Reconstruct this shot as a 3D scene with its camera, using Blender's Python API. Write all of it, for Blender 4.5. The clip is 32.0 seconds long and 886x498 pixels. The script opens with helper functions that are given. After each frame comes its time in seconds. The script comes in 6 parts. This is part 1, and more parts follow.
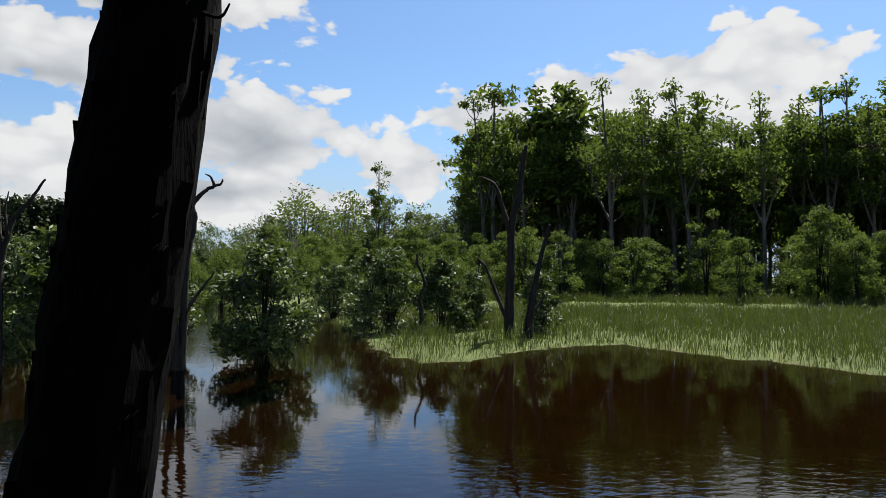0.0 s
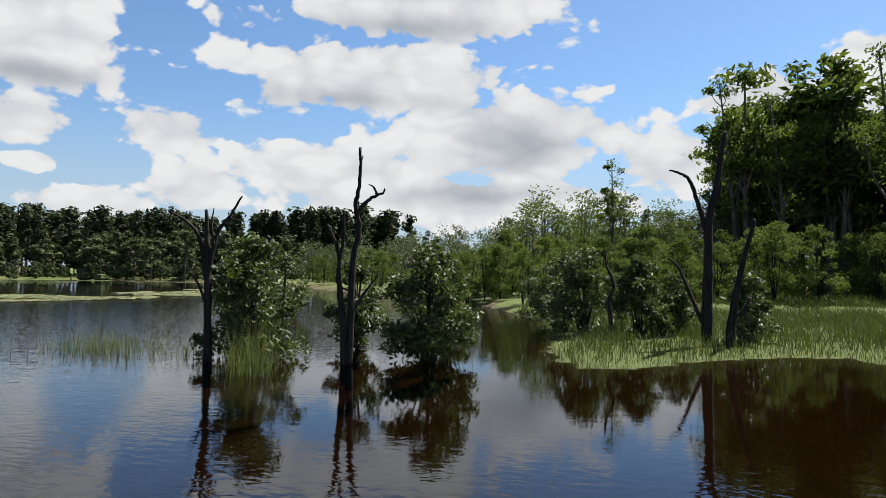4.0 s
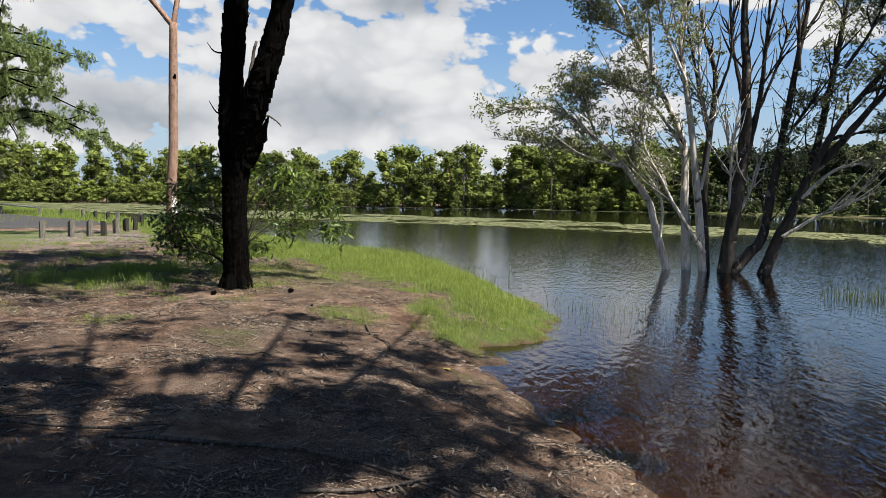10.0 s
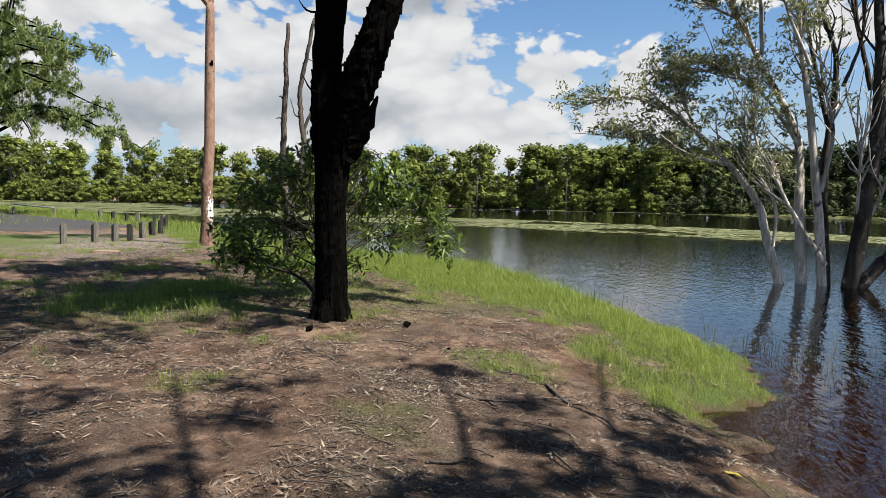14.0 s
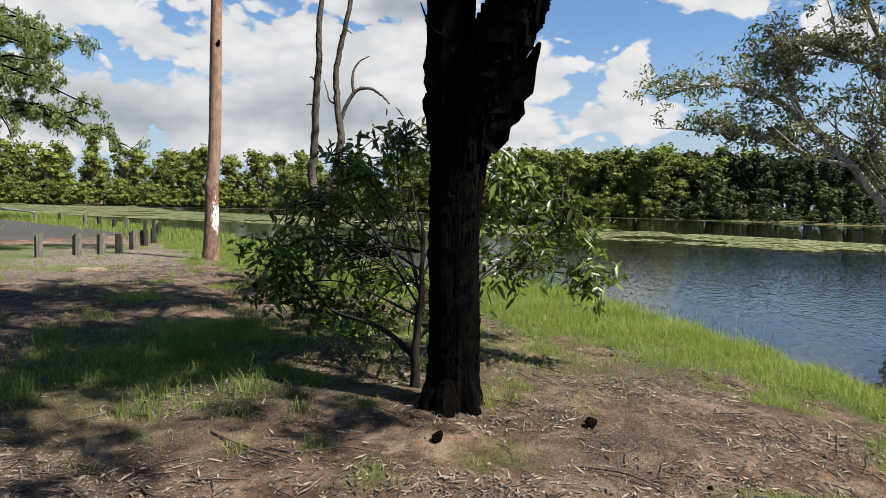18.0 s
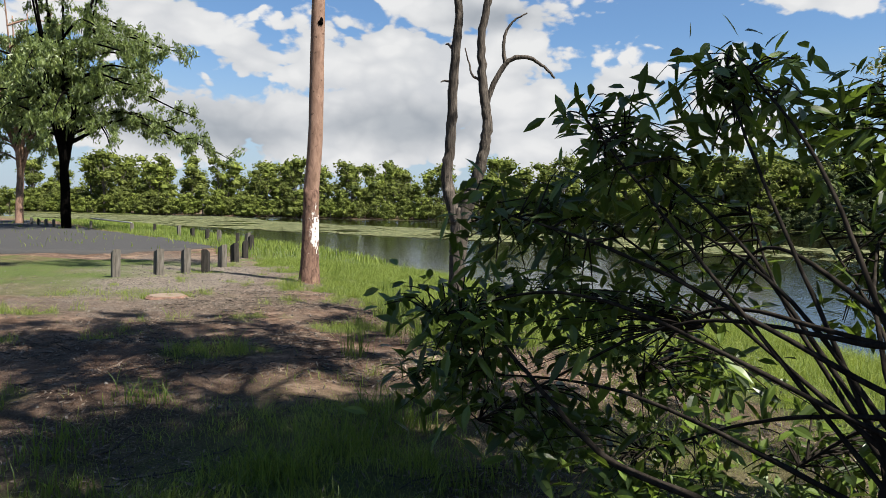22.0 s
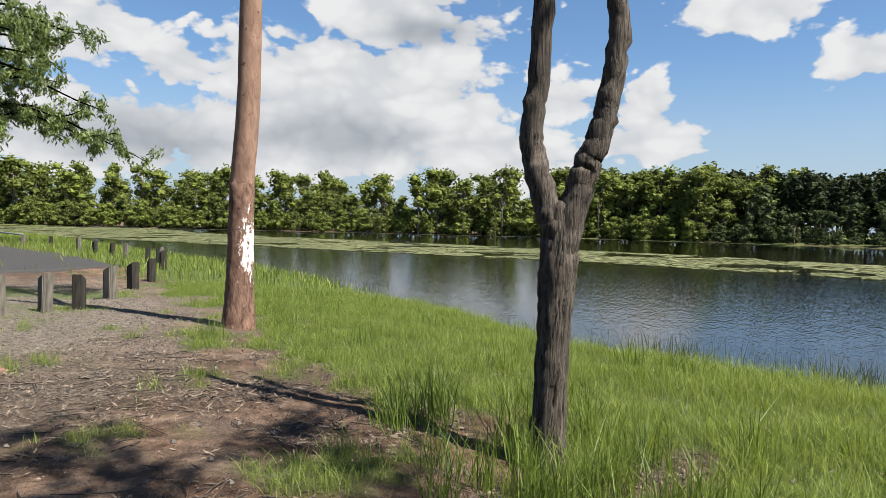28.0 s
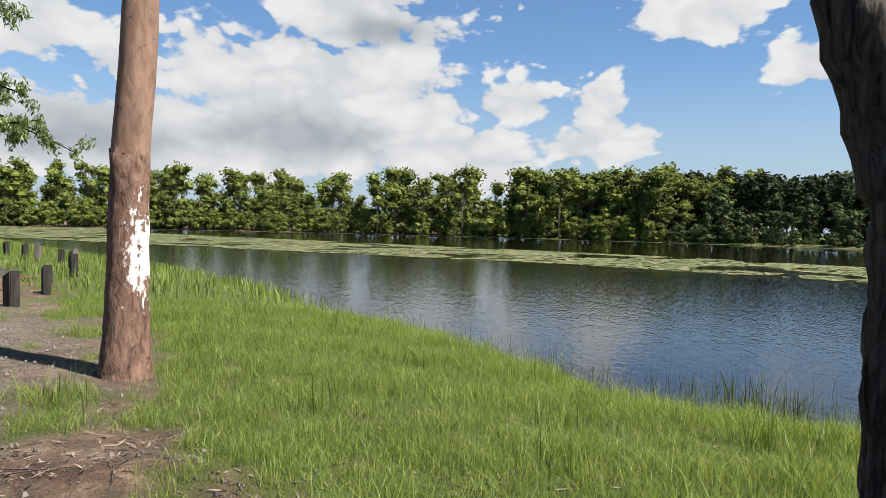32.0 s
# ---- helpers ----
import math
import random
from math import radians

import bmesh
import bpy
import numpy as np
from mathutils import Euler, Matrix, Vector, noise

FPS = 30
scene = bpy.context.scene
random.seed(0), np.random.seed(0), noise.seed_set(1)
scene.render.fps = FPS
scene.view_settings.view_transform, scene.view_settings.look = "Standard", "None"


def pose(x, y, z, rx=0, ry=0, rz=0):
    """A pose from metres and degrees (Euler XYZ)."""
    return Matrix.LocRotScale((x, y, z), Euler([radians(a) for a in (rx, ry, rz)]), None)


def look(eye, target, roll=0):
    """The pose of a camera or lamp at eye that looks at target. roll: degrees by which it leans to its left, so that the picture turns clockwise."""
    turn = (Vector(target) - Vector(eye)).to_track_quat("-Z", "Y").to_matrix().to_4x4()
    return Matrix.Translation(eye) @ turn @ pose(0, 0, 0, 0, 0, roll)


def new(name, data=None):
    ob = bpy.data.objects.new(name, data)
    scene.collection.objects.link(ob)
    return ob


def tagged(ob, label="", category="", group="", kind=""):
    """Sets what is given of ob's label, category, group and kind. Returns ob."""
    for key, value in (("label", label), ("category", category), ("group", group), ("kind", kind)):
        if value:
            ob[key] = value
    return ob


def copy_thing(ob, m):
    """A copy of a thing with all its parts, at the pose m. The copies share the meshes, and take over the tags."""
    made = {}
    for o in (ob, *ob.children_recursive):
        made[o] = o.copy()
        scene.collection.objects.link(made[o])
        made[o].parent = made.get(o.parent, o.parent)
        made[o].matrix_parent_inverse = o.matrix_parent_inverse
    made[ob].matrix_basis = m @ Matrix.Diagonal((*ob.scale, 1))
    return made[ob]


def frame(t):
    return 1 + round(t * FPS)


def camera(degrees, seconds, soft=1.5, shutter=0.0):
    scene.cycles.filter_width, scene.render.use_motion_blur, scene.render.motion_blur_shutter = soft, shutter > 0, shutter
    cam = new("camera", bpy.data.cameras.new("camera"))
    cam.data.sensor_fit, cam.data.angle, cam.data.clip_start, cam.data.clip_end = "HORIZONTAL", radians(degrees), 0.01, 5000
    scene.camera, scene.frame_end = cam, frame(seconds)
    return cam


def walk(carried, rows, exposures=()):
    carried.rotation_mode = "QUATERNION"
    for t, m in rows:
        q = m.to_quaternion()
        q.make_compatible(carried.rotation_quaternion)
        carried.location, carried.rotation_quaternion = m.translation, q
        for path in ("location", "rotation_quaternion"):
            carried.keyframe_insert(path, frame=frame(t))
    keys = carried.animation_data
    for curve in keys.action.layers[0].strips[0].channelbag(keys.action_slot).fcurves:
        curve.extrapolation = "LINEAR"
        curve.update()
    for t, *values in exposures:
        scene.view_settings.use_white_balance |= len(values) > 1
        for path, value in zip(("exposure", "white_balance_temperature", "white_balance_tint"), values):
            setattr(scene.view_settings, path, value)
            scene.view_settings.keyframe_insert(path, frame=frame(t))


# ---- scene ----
cam = camera(66.1, 32.0, soft=0.5)
# seconds, eye x y z, then the turn in degrees
ROWS = [
    (0.0, 0.000, 0.000, 1.705, 92.25, -0.68, -2.62),
    (1.0, 0.561, 0.214, 1.709, 92.18, -0.70, -2.48),
    (2.0, 1.123, 0.314, 1.740, 92.23, -0.83, -0.27),
    (2.5, 1.360, 0.414, 1.756, 92.09, -0.74, 1.99),
    (4.5, 2.162, 0.356, 1.768, 92.09, -0.57, 25.52),
    (5.0, 2.056, 0.391, 1.771, 92.17, -0.62, 31.18),
    (5.5, 1.857, 0.505, 1.776, 92.77, -0.68, 38.90),
    (6.0, 1.742, 0.519, 1.792, 94.55, -0.59, 42.18),
    (6.5, 1.454, 0.511, 1.824, 94.97, -0.59, 52.63),
    (7.0, 1.024, 0.478, 1.853, 94.94, -0.51, 65.66),
    (7.5, 0.702, 0.396, 1.858, 95.13, -0.53, 78.92),
    (8.0, 0.301, 0.345, 1.826, 95.54, -0.75, 86.97),
    (8.5, -0.028, 0.191, 1.797, 94.47, -0.75, 89.29),
    (9.0, -0.364, 0.059, 1.796, 89.64, -0.77, 89.58),
    (9.5, -0.661, -0.020, 1.789, 86.66, -0.85, 89.46),
    (10.0, -0.950, -0.045, 1.772, 86.05, -0.83, 89.86),
    (10.5, -1.251, -0.169, 1.768, 86.03, -0.91, 90.87),
    (11.0, -1.515, -0.290, 1.783, 86.04, -0.84, 91.20),
    (11.5, -1.814, -0.459, 1.818, 86.05, -0.96, 91.16),
    (12.0, -2.056, -0.726, 1.819, 86.11, -1.00, 91.02),
    (12.5, -2.333, -0.997, 1.802, 86.12, -1.01, 90.87),
    (13.0, -2.648, -1.272, 1.836, 86.04, -1.00, 90.69),
    (13.5, -2.957, -1.543, 1.835, 86.05, -0.98, 90.54),
    (14.0, -3.331, -1.774, 1.810, 86.06, -1.00, 90.44),
    (14.5, -3.677, -2.033, 1.803, 86.08, -1.04, 90.30),
    (16.5, -5.242, -2.691, 1.770, 86.29, -1.08, 89.83),
    (17.0, -5.647, -2.850, 1.802, 86.32, -1.14, 89.70),
    (17.5, -6.012, -3.050, 1.832, 86.34, -1.10, 89.63),
    (18.0, -6.345, -3.241, 1.860, 86.43, -1.24, 89.53),
    (18.5, -6.666, -3.429, 1.887, 86.46, -1.28, 89.44),
    (19.0, -7.022, -3.626, 1.903, 86.51, -1.33, 89.37),
    (19.5, -7.416, -3.696, 1.874, 86.45, -1.23, 89.77),
    (20.0, -7.749, -3.808, 1.889, 86.49, -1.28, 90.86),
    (20.5, -8.177, -3.930, 1.897, 86.48, -1.17, 92.63),
    (21.0, -8.615, -4.062, 1.906, 86.73, -1.31, 94.21),
    (21.5, -9.058, -4.278, 1.883, 87.00, -1.23, 95.83),
    (22.0, -9.541, -4.469, 1.867, 87.12, -1.25, 96.61),
    (22.5, -9.964, -4.703, 1.859, 87.28, -1.57, 96.62),
    (23.0, -10.277, -4.896, 1.848, 87.35, -1.62, 96.55),
    (23.5, -10.722, -5.113, 1.830, 87.78, -1.76, 96.43),
    (24.0, -11.121, -5.350, 1.823, 88.04, -1.64, 96.19),
    (24.5, -11.503, -5.492, 1.799, 88.22, -1.67, 95.79),
    (26.5, -13.014, -5.653, 1.829, 88.24, -1.22, 94.29),
    (27.0, -13.359, -5.733, 1.833, 88.33, -1.40, 93.00),
    (27.5, -13.734, -5.796, 1.821, 88.24, -1.34, 91.58),
    (28.0, -14.102, -5.902, 1.784, 88.26, -1.32, 91.14),
    (28.5, -14.440, -5.984, 1.782, 88.35, -1.26, 91.05),
    (29.0, -14.820, -6.044, 1.799, 88.29, -1.26, 91.00),
    (29.5, -15.176, -6.158, 1.787, 88.38, -1.40, 90.92),
    (30.0, -15.557, -6.233, 1.764, 88.38, -1.27, 90.71),
    (30.5, -15.998, -6.249, 1.766, 88.33, -1.22, 90.17),
    (31.0, -16.363, -6.275, 1.750, 88.36, -1.26, 89.18),
    (31.5, -16.692, -6.293, 1.730, 88.38, -1.37, 88.13),
    (32.0, -17.031, -6.286, 1.746, 88.36, -1.39, 87.63),
]
walk(cam, [(t, pose(x, y, z, rx, ry, rz)) for t, x, y, z, rx, ry, rz in ROWS])

# ---------------------------------------------------------------- sky and sun
SUN_EL, SUN_AZ = radians(57.0), radians(31.0)          # azimuth from +y towards +x
SUN_DIR = Vector((math.sin(SUN_AZ) * math.cos(SUN_EL), math.cos(SUN_AZ) * math.cos(SUN_EL), math.sin(SUN_EL)))
sun = new("sun", bpy.data.lights.new("sun", "SUN"))
sun.data.energy, sun.data.angle, sun.data.color = 5.0, radians(0.53), (1.0, 0.95, 0.88)
sun.matrix_world = look((0, 0, 60), Vector((0, 0, 60)) - SUN_DIR)
scene.view_settings.exposure = 1.70


def unit(az, el):
    """Direction, degrees: az from +y towards -x (the camera's yaw), el up."""
    a, e = radians(az), radians(el)
    return Vector((-math.sin(a) * math.cos(e), math.cos(a) * math.cos(e), math.sin(e)))


# cumulus masses: yaw, elevation, half width, half height in degrees
CLOUDS = [(99, 11, 13, 5.5), (94, 19, 8, 6), (104, 7, 15, 3.5), (82, 10.6, 3.2, 1.5), (75, 9.6, 2.2, 2.8), (75, 7.1, 5, 1.8), 
          (113, 12.2, 3, 2), (118, 7, 10, 3.5), (121, 14, 7, 3), (87, 6, 8, 2.8), (73, 22.6, 8, 2.8), (62, 21.3, 9, 3.3), (68, 16.8, 5, 1.9), (60, 12.5, 3, 2)]
CLOUDS_B = [(26, 16, 12, 3.2), (15, 11.2, 11, 3.8), (29, 8.2, 8, 2.4), (1, 9.2, 5.4, 2.6), (-6, 13.6, 5, 2.4), (-14, 14.8, 5, 2.3), (-21, 15.6, 5.4, 2.9), (-28, 16.3, 6, 3), (-13, 10, 8, 4.5), (-25, 12, 8, 5),
            (17, 6, 15, 2.2), (21, 21.5, 12, 2.8), (51, 16.3, 6, 4), (53, 11, 5.4, 2.1), (42, 10.9, 3.8, 1.8), (51, 7.7, 1.8, 0.8), (47, 5.1, 4.5, 1.1), (40, 6.5, 3.4, 2)]
GREYS = [(99, 7.4, 8, 1.9), (62, 19.5, 8, 1.5), (28, 14.2, 10, 1.2), (13, 10.5, 4, 2.4), (23, 20, 11, 1.3), (116, 6, 8, 2), (93, 16, 5, 1.2), (15, 6.5, 8, 1.2), (51, 14.0, 5, 1.0)]


def build_sky():
    world = bpy.data.worlds.new("world")
    scene.world = world
    world.use_nodes = True
    nt = world.node_tree
    N, L = nt.nodes, nt.links
    N.clear()

    def math_node(op, a, b=0.0, c=0.0):
        n = N.new("ShaderNodeMath")
        n.operation = op
        for i, v in enumerate((a, b, c)):
            if isinstance(v, (int, float)):
                n.inputs[i].default_value = v
            else:
                L.new(v, n.inputs[i])
        return n.outputs[0]

    co = N.new("ShaderNodeTexCoord").outputs["Generated"]
    sky = N.new("ShaderNodeTexSky")
    sky.sky_type, sky.sun_disc = "NISHITA", False
    sky.sun_elevation, sky.sun_rotation = SUN_EL, SUN_AZ
    sky.air_density, sky.dust_density, sky.ozone_density = 1.1, 0.6, 1.6

    def noise_tex(scale, detail, rough, dist=0.0, vec=co):
        n = N.new("ShaderNodeTexNoise")
        n.inputs["Scale"].default_value, n.inputs["Detail"].default_value = scale, detail
        n.inputs["Roughness"].default_value, n.inputs["Distortion"].default_value = rough, dist
        L.new(vec, n.inputs["Vector"])
        return n.outputs["Fac"]

    def masses(blobs):
        acc = None
        for az, el, w, h in blobs:
            m = N.new("ShaderNodeMapping")
            m.vector_type = "TEXTURE"
            m.inputs["Location"].default_value = unit(az, el)
            m.inputs["Rotation"].default_value = (radians(el), 0, radians(az))
            m.inputs["Scale"].default_value = (math.tan(radians(w)), 0.5, math.tan(radians(h)))
            L.new(co, m.inputs["Vector"])
            ln = N.new("ShaderNodeVectorMath")
            ln.operation = "LENGTH"
            L.new(m.outputs[0], ln.inputs[0])
            acc = ln.outputs["Value"] if acc is None else math_node("SMOOTH_MIN", acc, ln.outputs["Value"], 0.22)
        return acc

    body = math_node("MINIMUM", masses(CLOUDS), masses(CLOUDS_B))
    stretch = N.new("ShaderNodeMapping")
    stretch.inputs["Scale"].default_value = (1, 1, 1.7)
    L.new(co, stretch.inputs["Vector"])
    puff = noise_tex(11.0, 10.0, 0.60, 0.15, stretch.outputs[0])
    wide = noise_tex(2.6, 3.0, 0.5, 0.0, stretch.outputs[0])
    curl = N.new("ShaderNodeTexNoise")
    curl.inputs["Scale"].default_value, curl.inputs["Detail"].default_value = 9.0, 4.0
    L.new(stretch.outputs[0], curl.inputs["Vector"])
    bent = N.new("ShaderNodeVectorMath")
    bent.operation = "MULTIPLY_ADD"
    L.new(curl.outputs["Color"], bent.inputs[0])
    bent.inputs[1].default_value = (0.09, 0.09, 0.09)
    L.new(stretch.outputs[0], bent.inputs[2])

    def billow(scale):
        """Rounded heads, as of a cauliflower: 0 in the creases, 1 on the heads."""
        n = N.new("ShaderNodeTexVoronoi")
        n.feature = "SMOOTH_F1"
        n.inputs["Scale"].default_value, n.inputs["Smoothness"].default_value = scale, 0.35
        L.new(bent.outputs[0], n.inputs["Vector"])
        return math_node("SUBTRACT", 0.95, math_node("MULTIPLY", n.outputs["Distance"], 1.3))

    heads, knobs, crumbs = billow(13.0), billow(30.0), billow(70.0)
    d = math_node("SUBTRACT", 1.0, body)
    d = math_node("ADD", d, math_node("MULTIPLY", math_node("SUBTRACT", puff, 0.5), 1.3))
    d = math_node("ADD", d, math_node("MULTIPLY", math_node("SUBTRACT", wide, 0.5), 0.5))
    d = math_node("ADD", d, math_node("MULTIPLY", math_node("SUBTRACT", heads, 0.5), 0.75))
    d = math_node("ADD", d, math_node("MULTIPLY", math_node("SUBTRACT", knobs, 0.5), 0.40))
    d = math_node("ADD", d, math_node("MULTIPLY", math_node("SUBTRACT", crumbs, 0.5), 0.20))
    cover = N.new("ShaderNodeMapRange")
    cover.interpolation_type = "SMOOTHSTEP"
    cover.inputs["From Min"].default_value, cover.inputs["From Max"].default_value = -0.34, -0.12
    L.new(d, cover.inputs["Value"])

    grey = math_node("SUBTRACT", 1.15, masses(GREYS))
    grey = math_node("ADD", grey, math_node("MULTIPLY", math_node("SUBTRACT", noise_tex(5.0, 6.0, 0.55), 0.5), 2.2))
    shade = N.new("ShaderNodeMapRange")
    shade.interpolation_type = "SMOOTHSTEP"
    shade.inputs["From Min"].default_value, shade.inputs["From Max"].default_value = -0.3, 1.2
    L.new(grey, shade.inputs["Value"])
    fluff = N.new("ShaderNodeMapRange")
    fluff.inputs["From Min"].default_value, fluff.inputs["From Max"].default_value = 0.60, 0.22
    relief = math_node("ADD", math_node("MULTIPLY", heads, 0.5), math_node("ADD", math_node("MULTIPLY", knobs, 0.3), math_node("MULTIPLY", puff, 0.35)))
    L.new(relief, fluff.inputs["Value"])
    tone = N.new("ShaderNodeMix")
    tone.data_type = "RGBA"
    tone.inputs[6].default_value, tone.inputs[7].default_value = (0.86, 0.865, 0.87, 1), (0.34, 0.385, 0.44, 1)
    L.new(math_node("MULTIPLY", shade.outputs[0], 0.72), tone.inputs[0])
    tone2 = N.new("ShaderNodeMix")
    tone2.data_type = "RGBA"
    tone2.blend_type = "MULTIPLY"
    tone2.inputs[7].default_value = (0.78, 0.80, 0.83, 1)
    L.new(fluff.outputs[0], tone2.inputs[0])
    L.new(tone.outputs[2], tone2.inputs[6])

    blue = N.new("ShaderNodeMix")
    blue.data_type = "RGBA"
    blue.blend_type = "MULTIPLY"
    blue.inputs[0].default_value = 1.0
    blue.inputs[7].default_value = SKY_GAIN
    L.new(sky.outputs[0], blue.inputs[6])
    sep = N.new("ShaderNodeSeparateXYZ")
    L.new(co, sep.inputs[0])
    haze = N.new("ShaderNodeMapRange")
    haze.interpolation_type = "SMOOTHSTEP"
    haze.inputs["From Min"].default_value, haze.inputs["From Max"].default_value = 0.26, -0.02
    haze.inputs["To Max"].default_value = 0.92
    L.new(sep.outputs["Z"], haze.inputs["Value"])
    air = N.new("ShaderNodeMix")
    air.data_type = "RGBA"
    air.inputs[7].default_value = (0.50, 0.60, 0.72, 1)
    L.new(haze.outputs[0], air.inputs[0])
    L.new(blue.outputs[2], air.inputs[6])
    mix = N.new("ShaderNodeMix")
    mix.data_type = "RGBA"
    L.new(cover.outputs[0], mix.inputs[0])
    L.new(air.outputs[2], mix.inputs[6])
    L.new(tone2.outputs[2], mix.inputs[7])
    bg = N.new("ShaderNodeBackground")
    bg.inputs["Strength"].default_value = 0.297
    L.new(mix.outputs[2], bg.inputs["Color"])
    out = N.new("ShaderNodeOutputWorld")
    L.new(bg.outputs[0], out.inputs[0])


SKY_GAIN = (0.098, 0.122, 0.146, 1)
build_sky()


# ---------------------------------------------------------------- materials
def material(name):
    m = bpy.data.materials.new(name)
    m.use_nodes = True
    nt = m.node_tree
    return m, nt, nt.nodes["Principled BSDF"]


def node(nt, kind, **inputs):
    n = nt.nodes.new(kind)
    for k, v in inputs.items():
        key = k.replace("_", " ")
        if isinstance(v, bpy.types.NodeSocket):
            nt.links.new(v, n.inputs[key])
        else:
            n.inputs[key].default_value = v
    return n


def coords(nt, scale=(1, 1, 1)):
    tc = nt.nodes.new("ShaderNodeTexCoord")
    return node(nt, "ShaderNodeMapping", Vector=tc.outputs["Object"], Scale=scale).outputs[0]


def ramp(nt, fac, *stops):
    r = nt.nodes.new("ShaderNodeValToRGB")
    e = r.color_ramp.elements
    while len(e) < len(stops):
        e.new(0.5)
    for el, (p, c) in zip(e, stops):
        el.position, el.color = p, (*c, 1)
    nt.links.new(fac, r.inputs[0])
    return r.outputs[0]


def mixed(nt, fac, a, b, blend="MIX"):
    n = nt.nodes.new("ShaderNodeMix")
    n.data_type, n.blend_type = "RGBA", blend
    for i, v in ((0, fac), (6, a), (7, b)):
        if isinstance(v, bpy.types.NodeSocket):
            nt.links.new(v, n.inputs[i])
        else:
            n.inputs[i].default_value = v if isinstance(v, float) else (*v, 1)
    return n.outputs[2]


def bumped(nt, bsdf, height, strength, distance):
    b = node(nt, "ShaderNodeBump", Strength=strength, Distance=distance, Height=height)
    nt.links.new(b.outputs[0], bsdf.inputs["Normal"])


def bark(name, dark, light, scale=9.0, stretch=0.22, rough=0.9, relief=0.02, patches=None, patch_scale=2.0, patch_from=0.55):
    """Furrowed bark along z; patches: a second colour in large blotches."""
    m, nt, p = material(name)
    v = coords(nt, (scale, scale, scale * stretch))
    n1 = node(nt, "ShaderNodeTexNoise", Vector=v, Scale=1.0, Detail=8.0, Roughness=0.65, Distortion=0.6).outputs["Fac"]
    col = ramp(nt, n1, (0.32, dark), (0.68, light))
    if patches:
        n2 = node(nt, "ShaderNodeTexNoise", Vector=coords(nt), Scale=patch_scale, Detail=6.0, Roughness=0.6, Distortion=0.5).outputs["Fac"]
        f = ramp(nt, n2, (patch_from, (0, 0, 0)), (patch_from + 0.06, (1, 1, 1)))
        col = mixed(nt, f, col, patches)
    nt.links.new(col, p.inputs["Base Color"])
    p.inputs["Roughness"].default_value = rough
    p.inputs["Specular IOR Level"].default_value = 0.12
    bumped(nt, p, n1, 1.0, relief)
    return m


def leaf(name, low, high, gloss=0.45, through_light=0.35):
    m, nt, p = material(name)
    g = nt.nodes.new("ShaderNodeNewGeometry")
    col = ramp(nt, g.outputs["Random Per Island"], (0.0, low), (0.55, tuple((a + b) / 2 for a, b in zip(low, high))), (1.0, high))
    nt.links.new(col, p.inputs["Base Color"])
    p.inputs["Roughness"].default_value = gloss
    p.inputs["Specular IOR Level"].default_value = 0.35
    tr = node(nt, "ShaderNodeBsdfTranslucent", Color=mixed(nt, 0.5, col, tuple(min(1, c * 1.6) for c in (high[0], high[1], high[2] * 0.6))))
    ms = nt.nodes.new("ShaderNodeMixShader")
    ms.inputs[0].default_value = through_light
    nt.links.new(p.outputs[0], ms.inputs[1])
    nt.links.new(tr.outputs[0], ms.inputs[2])
    nt.links.new(ms.outputs[0], nt.nodes["Material Output"].inputs["Surface"])
    return m


def plain(name, colour, rough=0.6, grain=30.0, vary=0.25, relief=0.002, metal=0.0):
    m, nt, p = material(name)
    n1 = node(nt, "ShaderNodeTexNoise", Vector=coords(nt), Scale=grain, Detail=6.0, Roughness=0.6).outputs["Fac"]
    n2 = node(nt, "ShaderNodeTexNoise", Vector=coords(nt), Scale=grain * 0.12, Detail=3.0).outputs["Fac"]
    lo, hi = tuple(c * (1 - vary) for c in colour), tuple(min(1, c * (1 + vary)) for c in colour)
    col = mixed(nt, n2, ramp(nt, n1, (0.3, lo), (0.7, hi)), lo)
    nt.links.new(col, p.inputs["Base Color"])
    p.inputs["Roughness"].default_value, p.inputs["Metallic"].default_value = rough, metal
    bumped(nt, p, n1, 0.6, relief)
    return m


# charred bark, coloured blacker than charcoal for a backlit, underexposed trunk
M_CHAR_BACKLIT = bark("charred_backlit_bark", (0.0007, 0.0007, 0.0007), (0.0020, 0.0019, 0.0018), 14, 0.16, 1.0, 0.03, (0.026, 0.0245, 0.022), 13.0, 0.78)
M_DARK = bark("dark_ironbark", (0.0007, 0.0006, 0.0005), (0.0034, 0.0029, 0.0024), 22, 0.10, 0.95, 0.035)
for m_black in (M_CHAR_BACKLIT, M_DARK):
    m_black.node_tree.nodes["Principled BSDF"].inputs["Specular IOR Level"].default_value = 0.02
M_STICK = bark("dry_stick_wood", (0.00666, 0.004995, 0.00444), (0.09435, 0.07881, 0.06549), 34, 0.06, 0.92, 0.016)
M_DEAD = bark("weathered_dead_wood", (0.0032, 0.0026, 0.0022), (0.105, 0.088, 0.072), 62, 0.085, 0.92, 0.014)
M_GUM = bark("smooth_gum_bark", (0.105, 0.062, 0.044), (0.235, 0.150, 0.108), 10.0, 0.35, 0.85, 0.008, (0.060, 0.036, 0.026), 9.0, 0.63)
M_GUMBASE = bark("rough_gum_butt", (0.048, 0.028, 0.020), (0.190, 0.115, 0.084), 16.0, 0.45, 0.9, 0.018, (0.045, 0.026, 0.019), 8.0, 0.60)


